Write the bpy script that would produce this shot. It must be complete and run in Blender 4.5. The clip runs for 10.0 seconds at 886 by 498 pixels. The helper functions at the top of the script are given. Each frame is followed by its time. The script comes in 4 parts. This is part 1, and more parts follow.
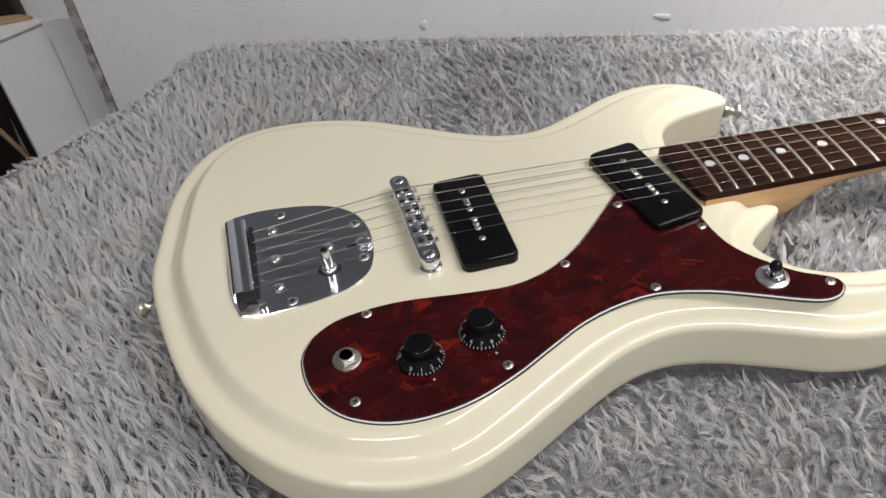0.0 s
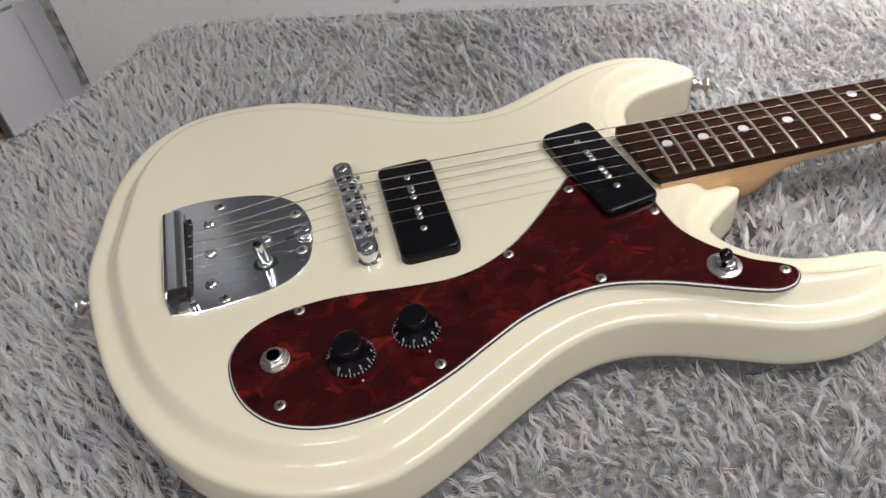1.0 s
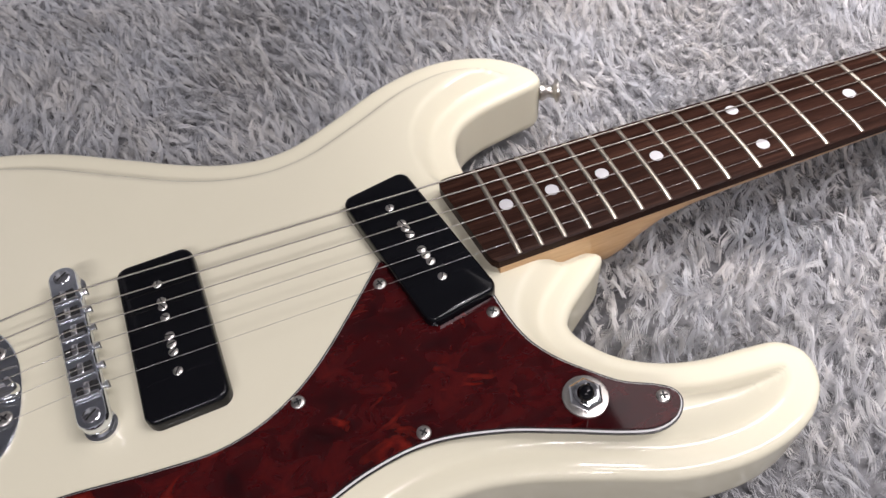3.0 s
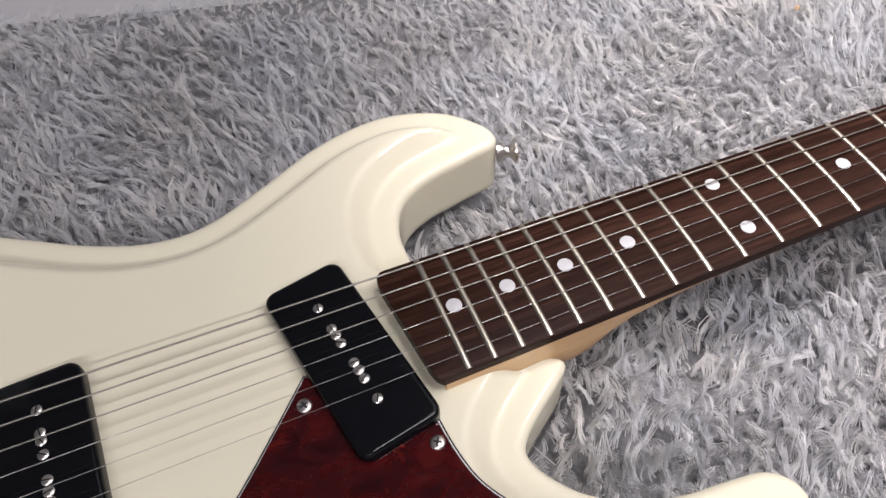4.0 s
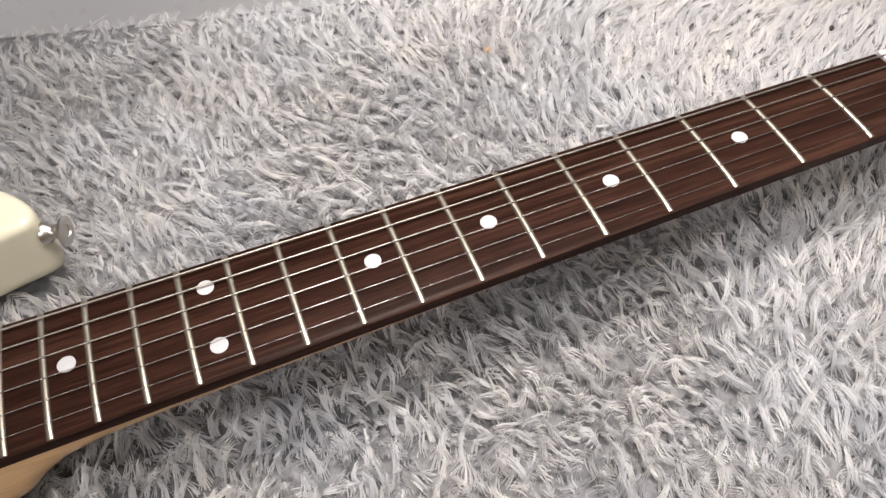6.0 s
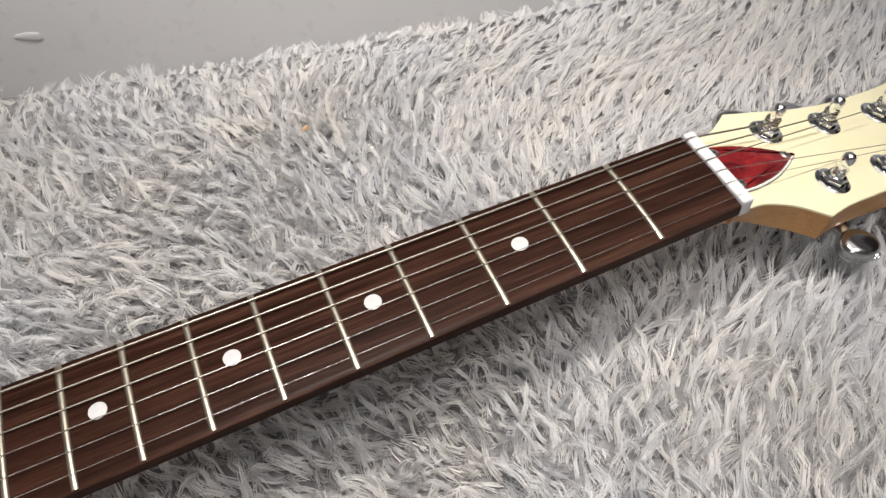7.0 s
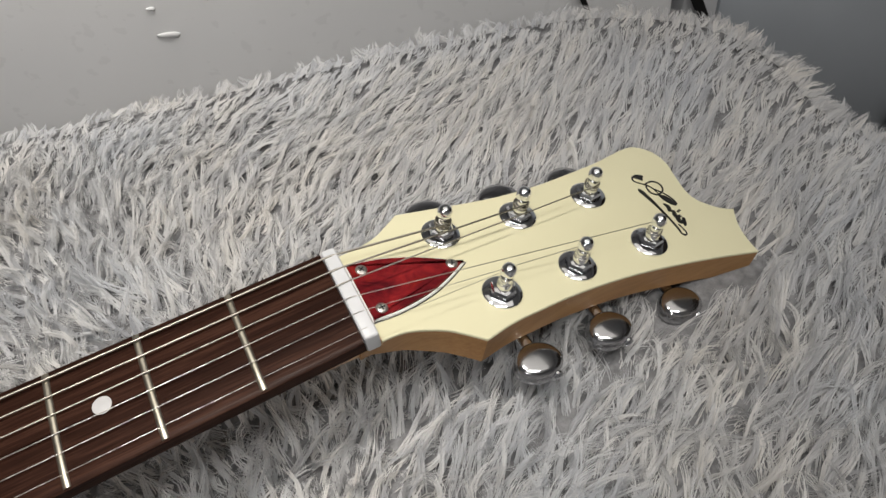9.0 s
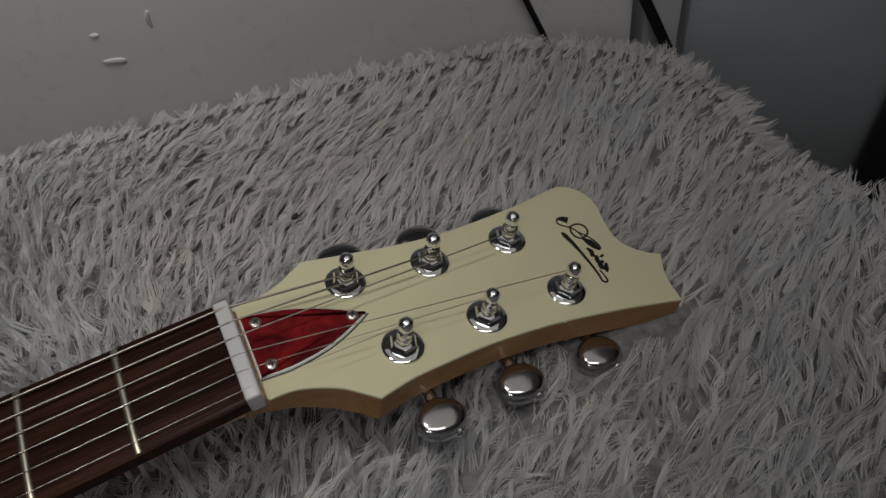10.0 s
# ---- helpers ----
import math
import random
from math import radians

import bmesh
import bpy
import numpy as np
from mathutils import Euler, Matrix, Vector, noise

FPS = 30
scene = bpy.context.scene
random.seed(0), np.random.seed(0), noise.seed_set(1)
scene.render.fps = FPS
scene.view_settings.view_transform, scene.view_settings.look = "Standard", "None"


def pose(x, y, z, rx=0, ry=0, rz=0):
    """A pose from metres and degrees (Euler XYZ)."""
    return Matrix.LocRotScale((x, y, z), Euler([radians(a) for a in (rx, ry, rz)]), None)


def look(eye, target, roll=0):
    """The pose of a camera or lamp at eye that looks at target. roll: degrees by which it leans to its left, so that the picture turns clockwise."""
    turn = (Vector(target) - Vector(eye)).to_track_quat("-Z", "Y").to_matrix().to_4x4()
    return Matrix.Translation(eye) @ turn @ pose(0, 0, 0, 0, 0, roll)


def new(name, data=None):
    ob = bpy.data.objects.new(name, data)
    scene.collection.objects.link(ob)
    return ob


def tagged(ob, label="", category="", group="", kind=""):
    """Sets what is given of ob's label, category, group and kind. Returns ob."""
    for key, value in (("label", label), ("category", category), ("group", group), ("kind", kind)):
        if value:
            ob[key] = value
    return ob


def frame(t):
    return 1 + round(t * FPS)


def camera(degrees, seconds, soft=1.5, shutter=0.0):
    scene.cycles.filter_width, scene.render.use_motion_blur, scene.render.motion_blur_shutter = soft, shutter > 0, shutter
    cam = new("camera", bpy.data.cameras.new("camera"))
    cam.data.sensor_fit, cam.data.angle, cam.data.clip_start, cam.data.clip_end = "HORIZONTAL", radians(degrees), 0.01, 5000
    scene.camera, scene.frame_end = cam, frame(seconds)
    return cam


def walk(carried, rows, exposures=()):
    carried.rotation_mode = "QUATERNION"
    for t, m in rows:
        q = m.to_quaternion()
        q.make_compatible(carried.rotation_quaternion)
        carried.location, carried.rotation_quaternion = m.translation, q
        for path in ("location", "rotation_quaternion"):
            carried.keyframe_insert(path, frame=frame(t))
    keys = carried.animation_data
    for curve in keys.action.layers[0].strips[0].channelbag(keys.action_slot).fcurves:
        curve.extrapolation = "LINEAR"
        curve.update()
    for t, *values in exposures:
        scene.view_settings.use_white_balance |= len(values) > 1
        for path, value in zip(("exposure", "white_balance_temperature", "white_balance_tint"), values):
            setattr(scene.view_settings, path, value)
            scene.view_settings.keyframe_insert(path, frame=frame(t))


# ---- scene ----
cam = camera(59.61, 10.0)
PATH = [
    (0, (-0.0425, -0.3671, 0.3716), (0.0008, -0.0756, 0.1011), -5.36),
    (0.5, (-0.0207, -0.3773, 0.3649), (0.0093, -0.0854, 0.0930), -6.51),
    (1, (0.0058, -0.3535, 0.3640), (0.0372, -0.0711, 0.0825), -7.82),
    (1.2, (0.0200, -0.3280, 0.3550), (0.0568, -0.0528, 0.0670), -7.90),
    (1.5, (0.0314, -0.2908, 0.3409), (0.0742, -0.0236, 0.0463), -8.01),
    (1.7, (0.0400, -0.2750, 0.3340), (0.0872, -0.0101, 0.0381), -8.10),
    (2, (0.0522, -0.2562, 0.3385), (0.1085, 0.0018, 0.0381), -7.28),
    (2.2, (0.0618, -0.2581, 0.3396), (0.1225, -0.0009, 0.0393), -7.10),
    (3.3, (0.1005, -0.1873, 0.3317), (0.1773, 0.0384, 0.0105), -4.22),
    (3.5, (0.1029, -0.1712, 0.3286), (0.1848, 0.0560, 0.0098), -3.67),
    (4, (0.1319, -0.1534, 0.3218), (0.2145, 0.0691, -0.0002), -3.03),
    (4.2, (0.1550, -0.1610, 0.3200), (0.2328, 0.0633, -0.0019), -4.10),
    (4.5, (0.1881, -0.1706, 0.3192), (0.2643, 0.0531, -0.0035), -4.04),
    (5, (0.2488, -0.1841, 0.3134), (0.3204, 0.0408, -0.0095), -4.38),
    (5.5, (0.3034, -0.1831, 0.2940), (0.3684, 0.0441, -0.0287), -5.56),
    (5.7, (0.3237, -0.1766, 0.2906), (0.3905, 0.0504, -0.0319), -5.46),
    (6.8, (0.4570, -0.1660, 0.2900), (0.5180, 0.0682, -0.0285), -9.60),
    (7, (0.4667, -0.1555, 0.2896), (0.5352, 0.0717, -0.0324), -8.21),
    (7.2, (0.4870, -0.1470, 0.2930), (0.5572, 0.0759, -0.0316), -8.30),
    (7.5, (0.5246, -0.1540, 0.2821), (0.6001, 0.0715, -0.0395), -8.25),
    (8, (0.5691, -0.1575, 0.2816), (0.6475, 0.0660, -0.0407), -8.80),
    (8.2, (0.5800, -0.1560, 0.2780), (0.6574, 0.0672, -0.0448), -9.20),
    (8.5, (0.5944, -0.1566, 0.2739), (0.6696, 0.0654, -0.0503), -9.90),
    (9, (0.6183, -0.1534, 0.2738), (0.6902, 0.0697, -0.0503), -10.72),
    (9.5, (0.6406, -0.1512, 0.2717), (0.7095, 0.0739, -0.0516), -11.27),
    (10, (0.6637, -0.1532, 0.2707), (0.7302, 0.0740, -0.0517), -11.69),
]

# ---- light ----
EXPOSURES = [(0.0, 0.00, 6450, 11), (1.0, -0.02, 6500, 12), (2.2, 0.00, 6430, 16), (3.5, -0.09, 6250, 18), (4.5, -0.12, 6350, 17), (5.5, -0.11, 6550, 15),
             (7.0, -0.42, 6700, 11), (8.0, -0.56, 6650, 9), (9.0, -0.86, 6600, 8), (9.5, -1.50, 6600, 8), (10.0, -2.28, 6600, 8)]
walk(cam, [(t, look(eye, target, roll)) for t, eye, target, roll in PATH], EXPOSURES)

world = bpy.data.worlds.new("room_air")
scene.world = world
world.use_nodes = True
world.node_tree.nodes["Background"].inputs[0].default_value = (0.80, 0.87, 1.0, 1)
world.node_tree.nodes["Background"].inputs[1].default_value = 0.10


def area_lamp(name, eye, target, wide, deep, watts, colour, turn=0.0):
    data = bpy.data.lights.new(name, "AREA")
    data.shape, data.size, data.size_y, data.energy, data.color = "RECTANGLE", wide, deep, watts, colour
    ob = new(name, data)
    ob.matrix_world = look(eye, target) @ pose(0, 0, 0, 0, 0, turn)
    return ob


# a ceiling panel past the neck, a long diffuser fitting over the head, a fill tube added at the lower end of the table,
# and an unseen spot added to brighten the fur over the neck
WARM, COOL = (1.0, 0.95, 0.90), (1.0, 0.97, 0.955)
area_lamp("panel_light", (1.52, 0.25, 1.62), (1.52, 0.25, 0), 1.6, 1.5, 10.8, WARM)
area_lamp("diffuser_light", (0.90, -0.42, 1.45), (0.90, -0.42, 0), 1.2, 0.28, 19, COOL)
area_lamp("tube_fill", (-0.60, -1.30, 1.45), (-0.60, -1.30, 0), 1.2, 0.06, 25, COOL)
# added spot: makes the brighter pool on the fur, its source unseen
spot = bpy.data.lights.new("fur_fill_spot", "SPOT")
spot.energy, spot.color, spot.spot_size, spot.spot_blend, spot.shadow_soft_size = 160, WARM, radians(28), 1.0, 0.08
new("fur_fill_spot", spot).matrix_world = look((0.56, 0.17, 1.50), (0.490, 0.065, 0))


# ---- materials ----
def material(name, colour, rough=0.5, metal=0.0, coat=0.0, bump=0.0, bump_scale=200.0, vary=0.0, vary_scale=12.0, rough_vary=0.0, sheen=0.0):
    m = bpy.data.materials.new(name)
    m.use_nodes = True
    nt = m.node_tree
    b = nt.nodes["Principled BSDF"]
    b.inputs["Base Color"].default_value = (*colour, 1)
    b.inputs["Roughness"].default_value = rough
    b.inputs["Metallic"].default_value = metal
    b.inputs["Coat Weight"].default_value = coat
    b.inputs["Coat Roughness"].default_value = 0.03
    if sheen:
        b.inputs["Sheen Weight"].default_value = sheen
    co = nt.nodes.new("ShaderNodeTexCoord")
    if bump:
        n = nt.nodes.new("ShaderNodeTexNoise")
        n.inputs["Scale"].default_value = bump_scale
        n.inputs["Detail"].default_value = 4
        k = nt.nodes.new("ShaderNodeBump")
        k.inputs["Strength"].default_value = bump
        k.inputs["Distance"].default_value = 0.001
        nt.links.new(co.outputs["Object"], n.inputs["Vector"])
        nt.links.new(n.outputs["Fac"], k.inputs["Height"])
        nt.links.new(k.outputs["Normal"], b.inputs["Normal"])
    if vary:
        n = nt.nodes.new("ShaderNodeTexNoise")
        n.inputs["Scale"].default_value = vary_scale
        n.inputs["Detail"].default_value = 6
        r = nt.nodes.new("ShaderNodeValToRGB")
        r.color_ramp.elements[0].position, r.color_ramp.elements[1].position = 0.3, 0.7
        r.color_ramp.elements[0].color = (*[c * (1 - vary) for c in colour], 1)
        r.color_ramp.elements[1].color = (*[min(1, c * (1 + vary * 0.6)) for c in colour], 1)
        nt.links.new(co.outputs["Object"], n.inputs["Vector"])
        nt.links.new(n.outputs["Fac"], r.inputs["Fac"])
        nt.links.new(r.outputs["Color"], b.inputs["Base Color"])
    if rough_vary:
        n = nt.nodes.new("ShaderNodeTexNoise")
        n.inputs["Scale"].default_value = 90
        n.inputs["Detail"].default_value = 5
        r = nt.nodes.new("ShaderNodeMapRange")
        r.inputs["To Min"].default_value = max(0.02, rough - rough_vary)
        r.inputs["To Max"].default_value = rough + rough_vary
        nt.links.new(co.outputs["Object"], n.inputs["Vector"])
        nt.links.new(n.outputs["Fac"], r.inputs["Value"])
        nt.links.new(r.outputs["Result"], b.inputs["Roughness"])
    return m


def streaked(name, dark, mid, light, stretch, scale, rough, detail_bump=0.15, coat=0.0):
    """Wood: grain drawn out along x."""
    m = material(name, mid, rough, coat=coat)
    nt = m.node_tree
    b = nt.nodes["Principled BSDF"]
    co = nt.nodes.new("ShaderNodeTexCoord")
    mp = nt.nodes.new("ShaderNodeMapping")
    mp.inputs["Scale"].default_value = stretch
    wide = nt.nodes.new("ShaderNodeTexNoise")
    wide.inputs["Scale"].default_value = scale
    wide.inputs["Detail"].default_value = 8
    wide.inputs["Roughness"].default_value = 0.65
    wide.inputs["Distortion"].default_value = 0.5
    fine = nt.nodes.new("ShaderNodeTexNoise")
    fine.inputs["Scale"].default_value = scale * 9
    fine.inputs["Detail"].default_value = 3
    add = nt.nodes.new("ShaderNodeMix")
    add.inputs["Factor"].default_value = 0.35
    ramp = nt.nodes.new("ShaderNodeValToRGB")
    ramp.color_ramp.elements[0].position, ramp.color_ramp.elements[1].position = 0.33, 0.68
    ramp.color_ramp.elements[0].color, ramp.color_ramp.elements[1].color = (*dark, 1), (*light, 1)
    e = ramp.color_ramp.elements.new(0.5)
    e.color = (*mid, 1)
    bump = nt.nodes.new("ShaderNodeBump")
    bump.inputs["Strength"].default_value = detail_bump
    bump.inputs["Distance"].default_value = 0.0006
    nt.links.new(co.outputs["Object"], mp.inputs["Vector"])
    nt.links.new(mp.outputs["Vector"], wide.inputs["Vector"])
    nt.links.new(mp.outputs["Vector"], fine.inputs["Vector"])
    nt.links.new(wide.outputs["Fac"], add.inputs["A"])
    nt.links.new(fine.outputs["Fac"], add.inputs["B"])
    nt.links.new(add.outputs["Result"], ramp.inputs["Fac"])
    nt.links.new(ramp.outputs["Color"], b.inputs["Base Color"])
    nt.links.new(add.outputs["Result"], bump.inputs["Height"])
    nt.links.new(bump.outputs["Normal"], b.inputs["Normal"])
    return m


def tortoise(name, gain=1.0):
    """Celluloid: dark red, with brighter flames drawn out one way."""
    m = material(name, (0.08, 0.006, 0.007), 0.05)
    nt = m.node_tree
    b = nt.nodes["Principled BSDF"]
    co = nt.nodes.new("ShaderNodeTexCoord")
    mp = nt.nodes.new("ShaderNodeMapping")
    mp.inputs["Rotation"].default_value = (0, 0, radians(-28))
    mp.inputs["Scale"].default_value = (62, 92, 70)
    big = nt.nodes.new("ShaderNodeTexNoise")
    big.inputs["Scale"].default_value = 1.0
    big.inputs["Detail"].default_value = 5
    big.inputs["Roughness"].default_value = 0.62
    big.inputs["Distortion"].default_value = 0.7
    spots = nt.nodes.new("ShaderNodeTexNoise")
    spots.inputs["Scale"].default_value = 0.7
    spots.inputs["Detail"].default_value = 5
    spots.inputs["Distortion"].default_value = 1.0
    ramp = nt.nodes.new("ShaderNodeValToRGB")
    el = ramp.color_ramp.elements
    el[0].position, el[0].color = 0.34, (0.014, 0.0012, 0.0018, 1)
    el[1].position, el[1].color = 0.80, (0.085, 0.006, 0.005, 1)
    e = el.new(0.55)
    e.color = (0.040, 0.0026, 0.0032, 1)
    hot = nt.nodes.new("ShaderNodeValToRGB")
    hot.color_ramp.elements[0].position, hot.color_ramp.elements[0].color = 0.60, (0, 0, 0, 1)
    hot.color_ramp.elements[1].position, hot.color_ramp.elements[1].color = 0.76, (1, 1, 1, 1)
    for r in (ramp, hot):
        for q in r.color_ramp.elements:
            if r is ramp:
                q.color = (*[min(1, c * gain) for c in q.color[:3]], 1)
    mix = nt.nodes.new("ShaderNodeMix")
    mix.data_type = "RGBA"
    mix.inputs["B"].default_value = (0.22, 0.015, 0.007, 1)
    for t in (big, spots):
        nt.links.new(mp.outputs["Vector"], t.inputs["Vector"])
    nt.links.new(co.outputs["Object"], mp.inputs["Vector"])
    nt.links.new(big.outputs["Fac"], ramp.inputs["Fac"])
    nt.links.new(spots.outputs["Fac"], hot.inputs["Fac"])
    nt.links.new(hot.outputs["Color"], mix.inputs["Factor"])
    nt.links.new(ramp.outputs["Color"], mix.inputs["A"])
    nt.links.new(mix.outputs["Result"], b.inputs["Base Color"])
    return m


def fur_material(name):
    m = material(name, (0.6, 0.6, 0.62), 0.55)
    nt = m.node_tree
    b = nt.nodes["Principled BSDF"]
    lock = nt.nodes.new("ShaderNodeAttribute")      # one random shade for each lock
    lock.attribute_name = "lock"
    co = nt.nodes.new("ShaderNodeTexCoord")
    n = nt.nodes.new("ShaderNodeTexNoise")
    n.inputs["Scale"].default_value = 14
    n.inputs["Detail"].default_value = 4
    ramp = nt.nodes.new("ShaderNodeValToRGB")
    el = ramp.color_ramp.elements
    el[0].position, el[0].color = 0.0, (0.53, 0.535, 0.55, 1)
    el[1].position, el[1].color = 1.0, (0.755, 0.745, 0.725, 1)
    e = el.new(0.45)
    e.color = (0.65, 0.655, 0.66, 1)
    tint = nt.nodes.new("ShaderNodeValToRGB")
    tint.color_ramp.elements[0].position, tint.color_ramp.elements[0].color = 0.35, (0.965, 0.975, 1.0, 1)
    tint.color_ramp.elements[1].position, tint.color_ramp.elements[1].color = 0.65, (1.0, 0.98, 0.96, 1)
    mul = nt.nodes.new("ShaderNodeMix")
    mul.data_type, mul.blend_type = "RGBA", "MULTIPLY"
    mul.inputs["Factor"].default_value = 1.0
    nt.links.new(lock.outputs["Fac"], ramp.inputs["Fac"])
    nt.links.new(co.outputs["Object"], n.inputs["Vector"])
    nt.links.new(n.outputs["Fac"], tint.inputs["Fac"])
    nt.links.new(ramp.outputs["Color"], mul.inputs["A"])
    nt.links.new(tint.outputs["Color"], mul.inputs["B"])
    nt.links.new(mul.outputs["Result"], b.inputs["Base Color"])
    b.inputs["Specular IOR Level"].default_value = 0.25
    thin = nt.nodes.new("ShaderNodeBsdfTranslucent")
    both = nt.nodes.new("ShaderNodeMixShader")
    both.inputs["Fac"].default_value = 0.36
    nt.links.new(mul.outputs["Result"], thin.inputs["Color"])
    nt.links.new(b.outputs["BSDF"], both.inputs[1])
    nt.links.new(thin.outputs["BSDF"], both.inputs[2])
    nt.links.new(both.outputs["Shader"], nt.nodes["Material Output"].inputs["Surface"])
    return m


CREAM = material("cream_lacquer", (0.70, 0.664, 0.510), 0.06, vary=0.025, vary_scale=7, rough_vary=0.015)
CREAM_FACE = material("cream_satin_lacquer", (0.66, 0.625, 0.425), 0.30, vary=0.03, vary_scale=9, bump=0.02, bump_scale=80)
MAPLE = streaked("maple", (0.44, 0.25, 0.11), (0.56, 0.34, 0.16), (0.66, 0.43, 0.22), (6, 60, 60), 1.6, 0.38, 0.05, 0.3)
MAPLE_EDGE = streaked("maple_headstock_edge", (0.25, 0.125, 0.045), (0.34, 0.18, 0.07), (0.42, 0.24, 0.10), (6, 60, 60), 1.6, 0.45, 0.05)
ROSEWOOD = streaked("rosewood", (0.007, 0.0029, 0.0019), (0.022, 0.0093, 0.0062), (0.055, 0.025, 0.0165), (5, 150, 120), 1.5, 0.33, 0.25)
ROSEWOOD.node_tree.nodes["Principled BSDF"].inputs["Specular IOR Level"].default_value = 0.045
TORTOISE = tortoise("red_tortoiseshell")
COVER_RED = tortoise("bright_red_tortoiseshell", 4.6)
WHITE_PLY = material("white_ply", (0.78, 0.78, 0.76), 0.35, vary=0.04)
BLACK_PLY = material("black_ply", (0.012, 0.012, 0.014), 0.3)
BLACK = material("black_plastic", (0.004, 0.0042, 0.0055), 0.09, bump=0.01, bump_scale=300, rough_vary=0.04)
BLACK.node_tree.nodes["Principled BSDF"].inputs["Specular IOR Level"].default_value = 0.24
CHROME = material("chrome", (0.80, 0.81, 0.83), 0.07, 1.0, rough_vary=0.04)
PLATE = material("plated_steel", (0.74, 0.78, 0.84), 0.13, 1.0, rough_vary=0.03)
NICKEL = material("nickel_screws", (0.70, 0.67, 0.62), 0.30, 1.0, rough_vary=0.1)
SATIN = material("satin_chrome", (0.52, 0.52, 0.53), 0.15, 1.0, rough_vary=0.08)
FRET = material("nickel_silver", (0.51, 0.47, 0.39), 0.40, 1.0, rough_vary=0.1)
STEEL = material("string_steel", (0.42, 0.40, 0.37), 0.28, 1.0)
BRONZE = material("wound_string", (0.34, 0.32, 0.28), 0.38, 1.0)
PEARL = material("pearl_dot", (0.47, 0.465, 0.47), 0.25, vary=0.08, vary_scale=160)
BONE = material("white_nut", (0.55, 0.555, 0.57), 0.35, vary=0.05, vary_scale=120)
INK = material("black_ink", (0.008, 0.008, 0.008), 0.4)
NUMERAL = material("white_numeral", (0.46, 0.47, 0.50), 0.5)
FUR = fur_material("grey_fur")
BACKING = material("rug_backing", (0.19, 0.19, 0.195), 0.9, vary=0.4, vary_scale=220, bump=1.0, bump_scale=500)
WALL_PAINT = material("white_wall_paint", (0.88, 0.88, 0.885), 0.30, vary=0.05, vary_scale=5, bump=0.25, bump_scale=11, rough_vary=0.10)
ROOM_PAINT = material("room_paint", (0.68, 0.69, 0.71), 0.7, vary=0.08, vary_scale=2)
CEILING_PAINT = material("ceiling_paint", (0.70, 0.71, 0.73), 0.8, vary=0.06, vary_scale=2)
CHIPPED = material("chipped_edge", (0.34, 0.32, 0.30), 0.7, vary=0.75, vary_scale=60, bump=0.6, bump_scale=60)
GREY_PANEL = material("grey_panel", (0.62, 0.63, 0.65), 0.5, vary=0.06, vary_scale=6)
BLUE_GREY = material("blue_grey_panel", (0.55, 0.59, 0.635), 0.5, vary=0.12, vary_scale=4)
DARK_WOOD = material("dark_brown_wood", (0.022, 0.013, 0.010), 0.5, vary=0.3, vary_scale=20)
CARD = material("brown_card", (0.36, 0.24, 0.14), 0.8, vary=0.15, vary_scale=30)
FLOOR = material("dark_floor", (0.10, 0.085, 0.075), 0.45, vary=0.25, vary_scale=8)
TABLE = material("table_wood", (0.22, 0.15, 0.09), 0.5, vary=0.2, vary_scale=15)
# real black parts, also inserts painted dark for shade in slots and bores
MATT_BLACK = material("matt_black", (0.012, 0.012, 0.012), 0.6)


# ---- building helpers ----
def as_mesh(name, bm, mat, smooth=40.0):
    me = bpy.data.meshes.new(name)
    bmesh.ops.recalc_face_normals(bm, faces=bm.faces)
    bm.to_mesh(me)
    bm.free()
    me.materials.append(mat)
    if smooth:
        me.shade_smooth()
        me.set_sharp_from_angle(angle=radians(smooth))
    return me


def part(name, bm, mat, parent, label="", smooth=40.0):
    ob = new(name, as_mesh(name, bm, mat, smooth))
    ob.parent = parent
    return tagged(ob, label)


def spline(points, steps, closed=True, corners=()):
    """Points of a smooth curve through the given ones; it turns sharply at the corners."""
    p = [Vector(q).to_2d() if len(q) == 2 else Vector(q) for q in points]
    n, out = len(p), []
    for i in range(n if closed else n - 1):
        b, c = p[i], p[(i + 1) % n]
        a = p[i - 1] if (closed or i) and i not in corners else b
        last = (i + 1) % n in corners or (not closed and i == n - 2)
        d = c if last else p[(i + 2) % n]
        for k in range(steps):
            t = k / steps
            out.append(0.5 * (2 * b + (c - a) * t + (2 * a - 5 * b + 4 * c - d) * t * t + (3 * b - a - 3 * c + d) * t ** 3))
    if not closed:
        out.append(p[-1])
    return out


def inset(loop, by):
    """A closed loop moved inwards (for a loop that runs anticlockwise)."""
    out = []
    n = len(loop)
    for i in range(n):
        t = (loop[(i + 1) % n] - loop[i - 1])
        t.normalize()
        out.append(Vector((loop[i].x - t.y * by, loop[i].y + t.x * by)))
    return out


def ccw(loop):
    area = sum(a.x * b.y - b.x * a.y for a, b in zip(loop, loop[1:] + loop[:1]))
    return loop if area > 0 else loop[::-1]


def stack(loop, levels, place=None, caps=(True, True)):
    """A solid from one loop: rings at (inset, z), from the bottom up, capped at both ends."""
    bm = bmesh.new()
    rings = []
    for by, z in levels:
        rings.append([bm.verts.new((q.x, q.y, z)) for q in (inset(loop, by) if by else loop)])
    for lo, hi in zip(rings, rings[1:]):
        for i in range(len(loop)):
            j = (i + 1) % len(loop)
            bm.faces.new((lo[i], lo[j], hi[j], hi[i]))
    if caps[0]:
        bm.faces.new(rings[0][::-1])
    if caps[1]:
        bm.faces.new(rings[-1])
    if place is not None:
        bm.transform(place)
    return bm


